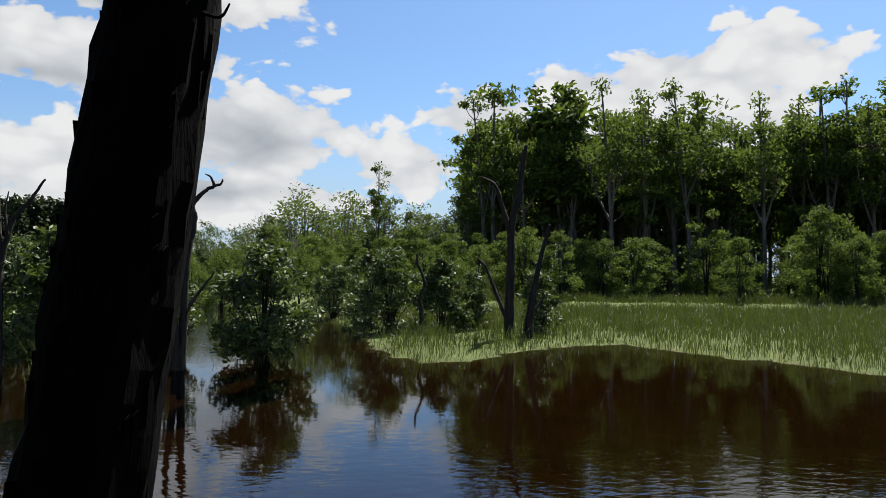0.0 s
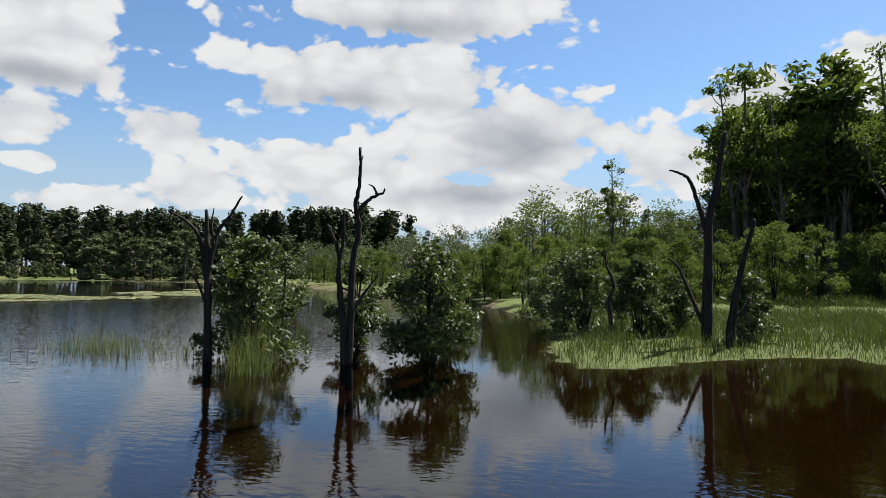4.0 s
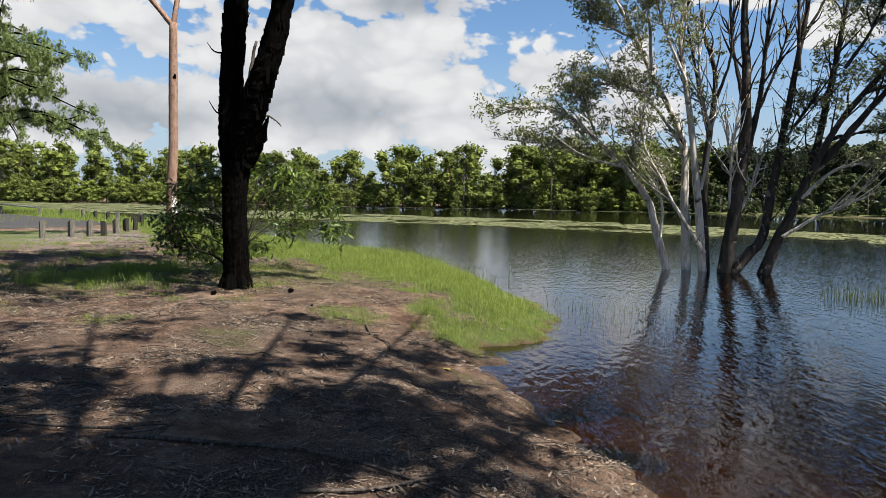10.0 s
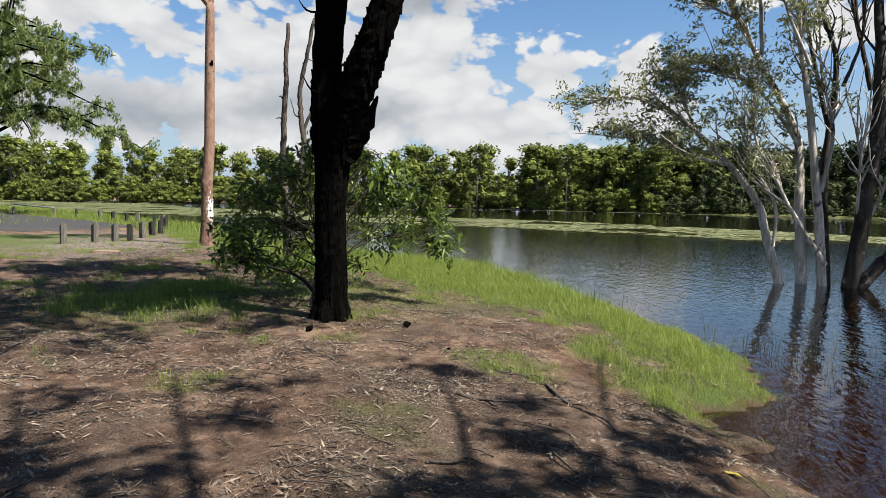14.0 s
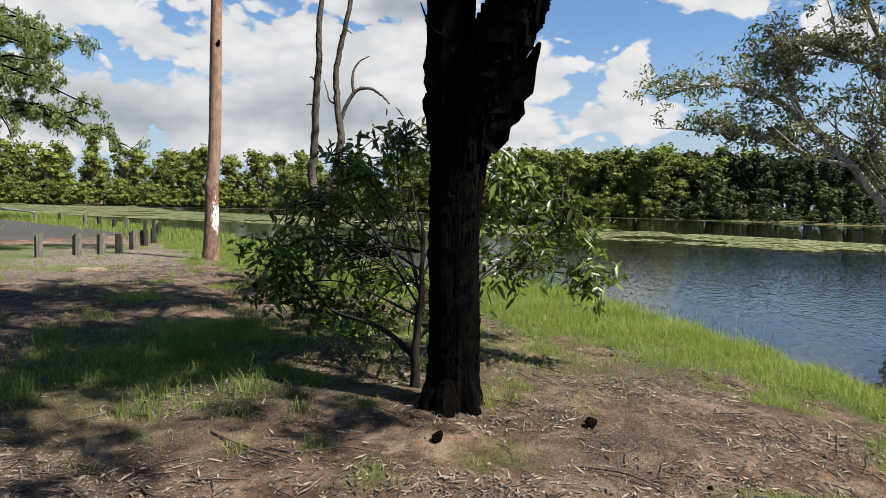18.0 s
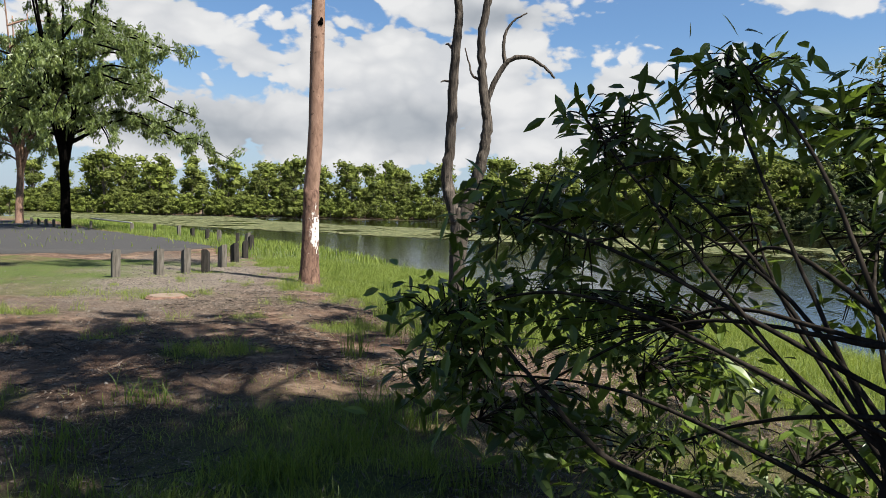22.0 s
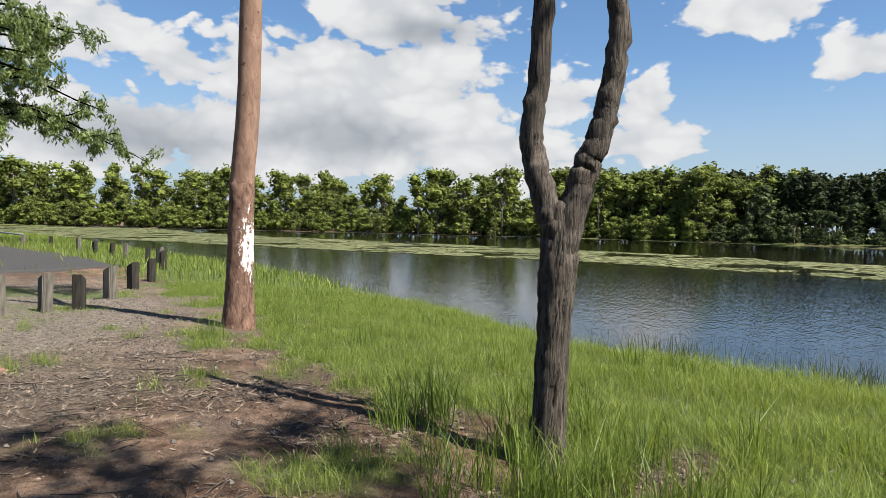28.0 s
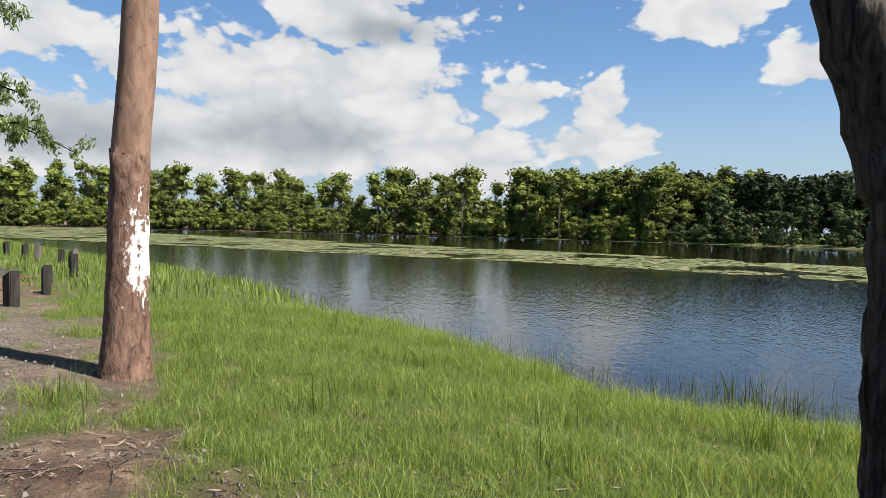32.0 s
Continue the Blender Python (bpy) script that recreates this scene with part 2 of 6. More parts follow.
def splash_white(m, side, low, high):
    """A ragged white splash on one side of the butt, between two heights."""
    nt = m.node_tree
    p = nt.nodes["Principled BSDF"]
    at = node(nt, "ShaderNodeMapping", Vector=coords(nt), Location=(0, -side, -(low + high) / 2))
    ln = nt.nodes.new("ShaderNodeVectorMath")
    ln.operation = "LENGTH"
    flat = node(nt, "ShaderNodeMapping", Vector=at.outputs[0], Scale=(0, 1 / 0.13, 2 / (high - low)))
    nt.links.new(flat.outputs[0], ln.inputs[0])
    rag = node(nt, "ShaderNodeTexNoise", Vector=coords(nt, (1, 1, 0.55)), Scale=17.0, Detail=8.0, Roughness=0.7).outputs["Fac"]
    mix = nt.nodes.new("ShaderNodeMath")
    mix.operation = "MULTIPLY_ADD"
    nt.links.new(rag, mix.inputs[0])
    mix.inputs[1].default_value = 3.7
    nt.links.new(ln.outputs["Value"], mix.inputs[2])
    half = nt.nodes.new("ShaderNodeMath")
    half.operation = "MULTIPLY"
    half.inputs[1].default_value = 0.40
    nt.links.new(mix.outputs[0], half.inputs[0])
    white = ramp(nt, half.outputs[0], (0.93, (1, 1, 1)), (1.0, (0, 0, 0)))
    was = p.inputs["Base Color"].links[0].from_socket
    nt.links.new(mixed(nt, white, was, (0.50, 0.47, 0.44)), p.inputs["Base Color"])


splash_white(M_GUMBASE, -8.55, 1.0, 2.0)
M_PAPER = bark("paperbark", (0.1014, 0.08619, 0.07301), (0.4664, 0.4259, 0.3752), 9, 0.2, 0.85, 0.014, (0.04563, 0.03853, 0.03245), 2.2, 0.58)
M_PAPERDARK = bark("dead_paperbark", (0.007155, 0.005964, 0.00507), (0.0507, 0.04175, 0.0346), 9, 0.2, 0.88, 0.014, (0.1432, 0.1252, 0.1074), 3.0, 0.60)
M_WETDEAD = bark("wet_dead_wood", (0.00592, 0.005328, 0.004736), (0.03256, 0.02723, 0.02368), 16, 0.12, 0.85, 0.008)
M_TRUNK = bark("forest_trunk", (0.03626, 0.03108, 0.0259), (0.1554, 0.1347, 0.114), 4, 0.2, 0.9, 0.01)
M_TWIG = bark("shrub_stem", (0.007, 0.006, 0.005), (0.030, 0.025, 0.020), 30, 0.2, 1.0, 0.003)

M_TWIG.node_tree.nodes["Principled BSDF"].inputs["Specular IOR Level"].default_value = 0.03

L_GUM = leaf("gum_leaf", (0.035, 0.055, 0.018), (0.145, 0.185, 0.052), 0.42, 0.34)
L_PAPER = leaf("paperbark_leaf", (0.045, 0.055, 0.026), (0.165, 0.175, 0.078), 0.45, 0.28)
L_WATTLE = leaf("wattle_leaf", (0.014, 0.025, 0.007), (0.105, 0.155, 0.026), 0.36, 0.35)
L_SHRUB = leaf("swamp_shrub_leaf", (0.00777, 0.01399, 0.003885), (0.06604, 0.09713, 0.01865), 0.6, 0.20)
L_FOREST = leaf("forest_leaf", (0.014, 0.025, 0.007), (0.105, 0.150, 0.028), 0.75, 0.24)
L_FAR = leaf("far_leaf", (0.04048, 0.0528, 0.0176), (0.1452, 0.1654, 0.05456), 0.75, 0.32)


def stand_tint(m, scale, dull, fresh):
    """Colour that changes from tree to tree: dull olive crowns among fresh green ones."""
    nt = m.node_tree
    p = nt.nodes["Principled BSDF"]
    was = p.inputs["Base Color"].links[0].from_socket
    n = node(nt, "ShaderNodeTexNoise", Vector=coords(nt, (1, 1, 0.5)), Scale=scale, Detail=2.0, Roughness=0.6).outputs["Fac"]
    tint = ramp(nt, n, (0.36, dull), (0.62, fresh))
    nt.links.new(mixed(nt, 1.0, was, tint, "MULTIPLY"), p.inputs["Base Color"])


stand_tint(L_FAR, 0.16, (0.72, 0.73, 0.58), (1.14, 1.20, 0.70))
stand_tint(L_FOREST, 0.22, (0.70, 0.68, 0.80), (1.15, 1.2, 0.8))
L_DIM = leaf("dark_scrub_leaf", (0.014, 0.021, 0.008), (0.062, 0.078, 0.026), 0.7, 0.2)
L_PINE = leaf("pine_needles", (0.00888, 0.0148, 0.00592), (0.0333, 0.0444, 0.01628), 0.7, 0.15)
L_GRASS = leaf("grass_blade", (0.06203, 0.1016, 0.01306), (0.2068, 0.2466, 0.05441), 0.6, 0.45)
for m_wood in (L_FAR, L_FOREST, L_DIM, L_PINE):
    m_wood.node_tree.nodes["Principled BSDF"].inputs["Specular IOR Level"].default_value = 0.12
L_REED = leaf("reed_blade", (0.012, 0.023, 0.003), (0.048, 0.062, 0.011), 0.6, 0.32)
L_SEDGE = leaf("sedge_blade", (0.02331, 0.03212, 0.008288), (0.08806, 0.1036, 0.0259), 0.55, 0.35)
L_TUFT = leaf("tussock_blade", (0.03557, 0.0624, 0.00936), (0.1423, 0.1872, 0.0312), 0.55, 0.4)
L_STONE = leaf("gravel_stone", (0.0296, 0.02442, 0.01998), (0.1406, 0.1221, 0.1036), 0.9, 0.0)
L_LITTER = leaf("leaf_litter", (0.010, 0.007, 0.005), (0.175, 0.135, 0.098), 0.85, 0.0)
L_LILY = leaf("lily_pad", (0.0444, 0.0555, 0.01628), (0.148, 0.1517, 0.0666), 0.9, 0.1)


def make_ground_material():
    m, nt, p = material("bank_soil")
    at_grass = nt.nodes.new("ShaderNodeAttribute")
    at_grass.attribute_name = "grass"
    at_gravel = nt.nodes.new("ShaderNodeAttribute")
    at_gravel.attribute_name = "gravel"
    at_bed = nt.nodes.new("ShaderNodeAttribute")
    at_bed.attribute_name = "bed"
    v = coords(nt)
    n_big = node(nt, "ShaderNodeTexNoise", Vector=v, Scale=0.55, Detail=5.0, Roughness=0.6).outputs["Fac"]
    n_mid = node(nt, "ShaderNodeTexNoise", Vector=v, Scale=3.2, Detail=10.0, Roughness=0.72, Distortion=0.3).outputs["Fac"]
    n_fine = node(nt, "ShaderNodeTexNoise", Vector=v, Scale=55.0, Detail=5.0, Roughness=0.7).outputs["Fac"]
    soil = ramp(nt, n_mid, (0.34, (0.02302, 0.01149, 0.00681)), (0.50, (0.100, 0.058, 0.036)), (0.64, (0.240, 0.160, 0.108)))
    mulch = ramp(nt, n_fine, (0.36, (0.00684, 0.00532, 0.0038)), (0.52, (0.057, 0.03876, 0.02736)), (0.66, (0.1976, 0.152, 0.1178)))
    col = mixed(nt, ramp(nt, n_big, (0.45, (0.10, 0.10, 0.10)), (0.64, (0.85, 0.85, 0.85))), soil, mulch)
    stones = node(nt, "ShaderNodeTexVoronoi", Vector=v, Scale=32.0)
    gravel = ramp(nt, stones.outputs["Color"], (0.1, (0.066, 0.053, 0.041)), (0.9, (0.205, 0.172, 0.136)))
    col = mixed(nt, at_gravel.outputs["Fac"], col, gravel)
    turf = ramp(nt, n_fine, (0.3, (0.0304, 0.04712, 0.01064)), (0.7, (0.0988, 0.1254, 0.03192)))
    col = mixed(nt, at_grass.outputs["Fac"], col, turf)
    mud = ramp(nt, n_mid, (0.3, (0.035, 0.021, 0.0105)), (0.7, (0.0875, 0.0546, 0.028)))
    # bed colour darkens away from the bank, for light lost in deep water
    at_deep_dark = nt.nodes.new("ShaderNodeAttribute")
    at_deep_dark.attribute_name = "deep_dark"
    mud = mixed(nt, at_deep_dark.outputs["Fac"], mud, (0.012, 0.010, 0.007))
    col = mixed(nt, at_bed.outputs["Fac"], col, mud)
    nt.links.new(col, p.inputs["Base Color"])
    p.inputs["Roughness"].default_value = 0.95
    p.inputs["Specular IOR Level"].default_value = 0.15
    h = nt.nodes.new("ShaderNodeMath")
    h.operation = "MULTIPLY_ADD"
    nt.links.new(n_fine, h.inputs[0])
    h.inputs[1].default_value = 0.5
    nt.links.new(n_mid, h.inputs[2])
    bumped(nt, p, h.outputs[0], 1.0, 0.09)
    return m


def make_water_material():
    m, nt, p = material("lake_water")
    nt.nodes.remove(p)
    v = coords(nt)
    inlet = node(nt, "ShaderNodeMapping", Vector=v, Location=(-1.5 / 26, -12 / 26, 0), Scale=(1 / 26, 1 / 26, 0))
    ln = nt.nodes.new("ShaderNodeVectorMath")
    ln.operation = "LENGTH"
    nt.links.new(inlet.outputs[0], ln.inputs[0])
    patch = node(nt, "ShaderNodeTexNoise", Vector=v, Scale=0.13, Detail=3.0).outputs["Fac"]
    wind = nt.nodes.new("ShaderNodeMath")
    wind.operation = "MULTIPLY_ADD"
    nt.links.new(patch, wind.inputs[0])
    wind.inputs[1].default_value = 0.55
    nt.links.new(ln.outputs["Value"], wind.inputs[2])
    calm = ramp(nt, wind.outputs[0], (0.42, (0.10, 0.10, 0.10)), (0.85, (1, 1, 1)))
    rot = node(nt, "ShaderNodeMapping", Vector=v, Scale=(1.0, 2.2, 1.0), Rotation=(0, 0, radians(62)))
    r1 = node(nt, "ShaderNodeTexNoise", Vector=rot.outputs[0], Scale=4.6, Detail=2.0, Roughness=0.45, Distortion=0.3).outputs["Fac"]
    r2 = node(nt, "ShaderNodeTexNoise", Vector=rot.outputs[0], Scale=1.1, Detail=1.0).outputs["Fac"]
    add = nt.nodes.new("ShaderNodeMath")
    add.operation = "MULTIPLY_ADD"
    nt.links.new(r2, add.inputs[0])
    add.inputs[1].default_value = 0.8
    nt.links.new(r1, add.inputs[2])
    amp = nt.nodes.new("ShaderNodeMath")
    amp.operation = "MULTIPLY"
    nt.links.new(add.outputs[0], amp.inputs[0])
    nt.links.new(calm, amp.inputs[1])
    b = node(nt, "ShaderNodeBump", Strength=1.0, Distance=0.0085, Height=amp.outputs[0])
    gloss = node(nt, "ShaderNodeBsdfGlossy", Roughness=0.02, Color=(0.88, 0.94, 1.0, 1), Normal=b.outputs[0])
    clear = node(nt, "ShaderNodeBsdfTransparent", Color=(0.46, 0.30, 0.15, 1))
    fr = node(nt, "ShaderNodeFresnel", IOR=1.36, Normal=b.outputs[0])
    ms = nt.nodes.new("ShaderNodeMixShader")
    nt.links.new(fr.outputs[0], ms.inputs[0])
    nt.links.new(clear.outputs[0], ms.inputs[1])
    nt.links.new(gloss.outputs[0], ms.inputs[2])
    nt.links.new(ms.outputs[0], nt.nodes["Material Output"].inputs["Surface"])
    return m


M_GROUND = make_ground_material()
M_WATER = make_water_material()
M_ROAD = plain("worn_asphalt", (0.03996, 0.03863, 0.0373), 0.9, 60.0, 0.35, 0.004)
M_POST = bark("weathered_post", (0.037, 0.03256, 0.02664), (0.148, 0.1332, 0.111), 22, 0.1, 0.9, 0.004)
M_POSTDARK = bark("stained_post", (0.00888, 0.008288, 0.007104), (0.04144, 0.0367, 0.03078), 22, 0.1, 0.9, 0.004)
M_ROAD.node_tree.nodes["Principled BSDF"].inputs["Specular IOR Level"].default_value = 0.15
M_STEEL = plain("galvanised_steel", (0.2442, 0.2516, 0.259), 0.5, 40.0, 0.15, 0.001, 0.7)
M_WHITE = plain("white_car_paint", (0.78, 0.79, 0.80), 0.3, 20.0, 0.05, 0.0005)
M_GLASS = plain("dark_glass", (0.02, 0.022, 0.025), 0.08, 10.0, 0.1, 0.0002)
M_TYRE = plain("tyre_rubber", (0.0148, 0.0148, 0.0148), 0.85, 40.0, 0.2, 0.002)
M_YELLOW = plain("yellowed_leaf", (0.30, 0.25, 0.035), 0.5, 60.0, 0.25, 0.001)
M_CUT = plain("cut_stump_wood", (0.1598, 0.1154, 0.07992), 0.85, 40.0, 0.35, 0.004)


# ---------------------------------------------------------------- mesh helpers
def quad_mesh(name, verts, faces, mat, smooth=False):
    """A mesh of four-sided faces from arrays."""
    me = bpy.data.meshes.new(name)
    verts, faces = np.asarray(verts, np.float32), np.asarray(faces, np.int32)
    me.vertices.add(len(verts))
    me.vertices.foreach_set("co", verts.ravel())
    me.loops.add(faces.size)
    me.loops.foreach_set("vertex_index", faces.ravel())
    me.polygons.add(len(faces))
    me.polygons.foreach_set("loop_start", np.arange(0, faces.size, 4, dtype=np.int32))
    me.polygons.foreach_set("use_smooth", np.full(len(faces), smooth))
    me.materials.append(mat)
    me.update(calc_edges=True)
    return me


class Shape:
    """Collects tubes and leaves before they become one mesh."""

    def __init__(self):
        self.v, self.f, self.n = [], [], 0

    def add(self, v, f):
        self.v.append(np.asarray(v, float))
        self.f.append(np.asarray(f, int) + self.n)
        self.n += len(v)

    def mesh(self, name, mat, smooth=False):
        return quad_mesh(name, np.concatenate(self.v), np.concatenate(self.f), mat, smooth)

    def arrays(self):
        return np.concatenate(self.v), np.concatenate(self.f)


def curve_points(pts, steps):
    """A smooth line through the points (Catmull-Rom)."""
    p = np.array(pts, float)
    if len(p) == 2:
        return p[0] + (p[1] - p[0]) * np.linspace(0, 1, steps + 1)[:, None]
    q = np.vstack([2 * p[0] - p[1], p, 2 * p[-1] - p[-2]])
    out = []
    for i in range(len(p) - 1):
        a, b, c, d = q[i:i + 4]
        for s in np.linspace(0, 1, steps, endpoint=False):
            out.append(0.5 * (2 * b + (c - a) * s + (2 * a - 5 * b + 4 * c - d) * s * s + (3 * b - a - 3 * c + d) * s ** 3))
    out.append(p[-1])
    return np.array(out)


def tube(shape, line, radii, sides=8, rough=0.0, rng=None):
    """A tapered, uneven limb along the line."""
    line = np.asarray(line, float)
    r = np.interp(np.linspace(0, 1, len(line)), np.linspace(0, 1, len(radii)), radii)
    d = np.gradient(line, axis=0)
    d /= np.linalg.norm(d, axis=1)[:, None] + 1e-9
    side = np.cross(d, (0.31, 0.93, 0.17))
    side /= np.linalg.norm(side, axis=1)[:, None] + 1e-9
    up = np.cross(d, side)
    a = np.linspace(0, 2 * np.pi, sides, endpoint=False)
    rr = np.repeat(r[:, None], sides, 1)
    if rough and rng is not None:
        ridges = 1 + rough * 0.8 * rng.standard_normal(sides)
        rr = rr * ridges[None, :] * (1 + rough * rng.standard_normal(rr.shape))
    v = line[:, None] + rr[..., None] * (np.cos(a)[None, :, None] * side[:, None] + np.sin(a)[None, :, None] * up[:, None])
    n = len(line)
    i, j = np.meshgrid(np.arange(n - 1), np.arange(sides), indexing="ij")
    k = (j + 1) % sides
    f = np.stack([i * sides + j, i * sides + k, (i + 1) * sides + k, (i + 1) * sides + j], -1).reshape(-1, 4)
    v = v.reshape(-1, 3)
    tip = len(v)
    v = np.vstack([v, line[-1] + d[-1] * r[-1] * 0.6])
    last = (n - 1) * sides
    cap = [(last + s, last + (s + 1) % sides, last + (s + 2) % sides, tip) for s in range(0, sides - 1, 2)]
    shape.add(v, np.vstack([f, cap]))


def leaves(shape, centres, length, width, rng, droop=0.5, spread=1.0):
    """One pointed, folded leaf a centre."""
    c = np.asarray(centres, float)
    n = len(c)
    if not n:
        return
    d = rng.standard_normal((n, 3)) * (spread, spread, spread * 0.7) + (0, 0, -droop)
    d /= np.linalg.norm(d, axis=1)[:, None]
    w = np.cross(d, rng.standard_normal((n, 3)))
    w /= np.linalg.norm(w, axis=1)[:, None]
    nn = np.cross(d, w)
    ln = length * rng.uniform(0.6, 1.35, (n, 1))
    wd = width * rng.uniform(0.7, 1.3, (n, 1))
    a = c - d * ln * 0.5
    b = c - d * ln * 0.06 + w * wd * 0.5 + nn * wd * 0.16
    e = c - d * ln * 0.06 - w * wd * 0.5 + nn * wd * 0.16
    t = c + d * ln * 0.5 - np.array((0, 0, 1.0)) * ln * 0.06
    shape.add(np.stack([a, b, t, e], 1).reshape(-1, 3), np.arange(4 * n).reshape(-1, 4))


def cloud_of(rng, n, centre, size, shell=0.55):
    """Points spread through an ellipsoid, thicker towards its skin."""
    d = rng.standard_normal((n, 3))
    d /= np.linalg.norm(d, axis=1)[:, None]
    return np.asarray(centre) + d * (rng.random((n, 1)) ** shell) * np.asarray(size)


def part(name, me, parent, label=""):
    ob = new(name, me)
    ob.parent = parent
    if label:
        ob["label"] = label
    return ob


def thing(name, at, label, category, group=""):
    e = new(name)
    e.empty_display_size = 0.2
    e.location = at
    return tagged(e, label, category, group)


# ---------------------------------------------------------------- lay of the land
NEAR_SHORE = [(11, 4), (8, 2.6), (4, 2.4), (0, 2.6), (-2, 2.2), (-4, 1.6), (-5.4, 1.1), (-6.5, 0.85), (-7.9, 0.5), (-9, 0.5), (-9.4, 1.0),
              (-10.6, 1.65), (-12.2, 1.6), (-13.7, 1.35), (-14.6, 1.08), (-16.7, 0.62), (-19.8, -0.35), (-21.6, -1.5), (-23.0, -2.8), (-23.8, -4.0),
              (-25.4, -4.6), (-28, -6.1), (-30, -7.7), (-34, -9.6), (-39.5, -13.5), (-49, -21.5), (-61, -31), (-75, -43), (-95, -66), (-120, -105),
              (-150, -150)]
FAR_SHORE = [(-185, -150), (-190, -107), (-200, -70), (-203, -20), (-196, 18), (-157, 58), (-117, 78), (-88, 88), (-62, 86), (-42, 72),
             (-28, 56), (-16, 44), (-8, 36), (-3.5, 27), (-1.6, 20)]
MARSH_EDGE = [(-0.6, 15), (0.1, 13.3), (1.2, 13.6), (2.2, 15.2), (3.7, 16.5), (5.4, 17.3), (6.5, 14.9), (7.7, 13.5), (8.6, 11.6), (9.8, 8.5)]
NEAR_LINE = curve_points([(x, y, 0) for x, y in NEAR_SHORE], 4)[:, :2]
LAKE = np.concatenate([NEAR_LINE, np.array(FAR_SHORE + MARSH_EDGE, float)])


def seg_distance(p, line, closed=True):
    best = np.full(len(p), 1e9)
    q = np.roll(line, -1, 0) if closed else line[1:]
    for a, b in zip(line if closed else line[:-1], q):
        ab = b - a
        t = np.clip(((p - a) @ ab) / (ab @ ab), 0, 1)
        best = np.minimum(best, np.linalg.norm(p - a - t[:, None] * ab, axis=1))
    return best


def bank_table(x0, x1, y0, y1, step):
    """Signed distance from the bank on a grid, for quick reading."""
    xs, ys = np.arange(x0, x1 + step / 2, step), np.arange(y0, y1 + step / 2, step)
    gx, gy = np.meshgrid(xs, ys, indexing="ij")
    p = np.stack([gx.ravel(), gy.ravel()], 1)
    d = seg_distance(p, LAKE)
    return x0, y0, step, np.where(in_lake(p), -d, d).reshape(gx.shape)


def bank_distance(p):
    out = None
    for x0, y0, step, tab in BANK_TABLES:
        u, v = (p[:, 0] - x0) / step, (p[:, 1] - y0) / step
        ok = (u >= 0) & (v >= 0) & (u < tab.shape[0] - 1) & (v < tab.shape[1] - 1)
        u, v = np.clip(u, 0, tab.shape[0] - 1.001), np.clip(v, 0, tab.shape[1] - 1.001)
        i, j = u.astype(int), v.astype(int)
        a, b = u - i, v - j
        d = (tab[i, j] * (1 - a) + tab[i + 1, j] * a) * (1 - b) + (tab[i, j + 1] * (1 - a) + tab[i + 1, j + 1] * a) * b
        out = np.where(ok, d, out) if out is not None else d
    return out


def in_lake(p):
    inside = np.zeros(len(p), bool)
    for (x0, y0), (x1, y1) in zip(LAKE, np.roll(LAKE, -1, 0)):
        if y0 != y1:
            hit = ((y0 > p[:, 1]) != (y1 > p[:, 1])) & (p[:, 0] < (x1 - x0) * (p[:, 1] - y0) / (y1 - y0) + x0)
            inside ^= hit
    return inside


BANK_TABLES = [bank_table(-420, 220, -360, 260, 4.0), bank_table(-90, 60, -60, 60, 1.0), bank_table(-33, 14, -16, 20, 0.2)]


def waves(p, scale, seed):
    """Smooth unevenness, about -1 to 1."""
    r = np.random.default_rng(seed)
    out = np.zeros(len(p))
    for _ in range(7):
        a, k, ph = r.uniform(0, 6.28), r.uniform(0.6, 2.2) / scale, r.uniform(0, 6.28)
        out += np.sin((p[:, 0] * math.cos(a) + p[:, 1] * math.sin(a)) * k * 6.28 + ph)
    return out / 3.5


def lie(p):
    """Height of the ground, and the signed distance from the water's edge (plus: on land)."""
    p = np.asarray(p, float)
    d = bank_distance(p)
    rag = 0.16 * waves(p, 1.5, 51) + 0.09 * waves(p, 0.5, 52)
    d = d + rag * np.clip((60 - np.hypot(p[:, 0] + 12, p[:, 1])) / 20, 0, 1)
    wet = d < 0
    d = np.abs(d)
    marsh = (p[:, 1] > 9) & (p[:, 1] < 34) & (p[:, 0] > -4)
    top = np.where(marsh, 0.10, 0.45)
    z = np.where(wet, -np.minimum(0.95, 0.16 * d + 0.02 * d ** 1.5), top * (1 - np.exp(-d / 1.3)))
    z += np.where(wet, 0.0, np.clip(d, 0, 1) * 0.030 * waves(p, 2.6, 5) + np.clip(d, 0, 1) * 0.012 * waves(p, 0.7, 6))
    z -= np.where(wet, 0.0, 0.13 * np.exp(-(((p[:, 0] + 18.5) / 1.7) ** 2 + ((p[:, 1] + 5.0) / 1.5) ** 2)))
    far = np.hypot(p[:, 0] + 20, p[:, 1])
    z += np.where(wet, 0.0, np.clip(far - 230, 0, 900) * 0.006)
    return z, np.where(wet, -d, d)


def height(x, y):
    return float(lie(np.array([[x, y]]))[0][0])


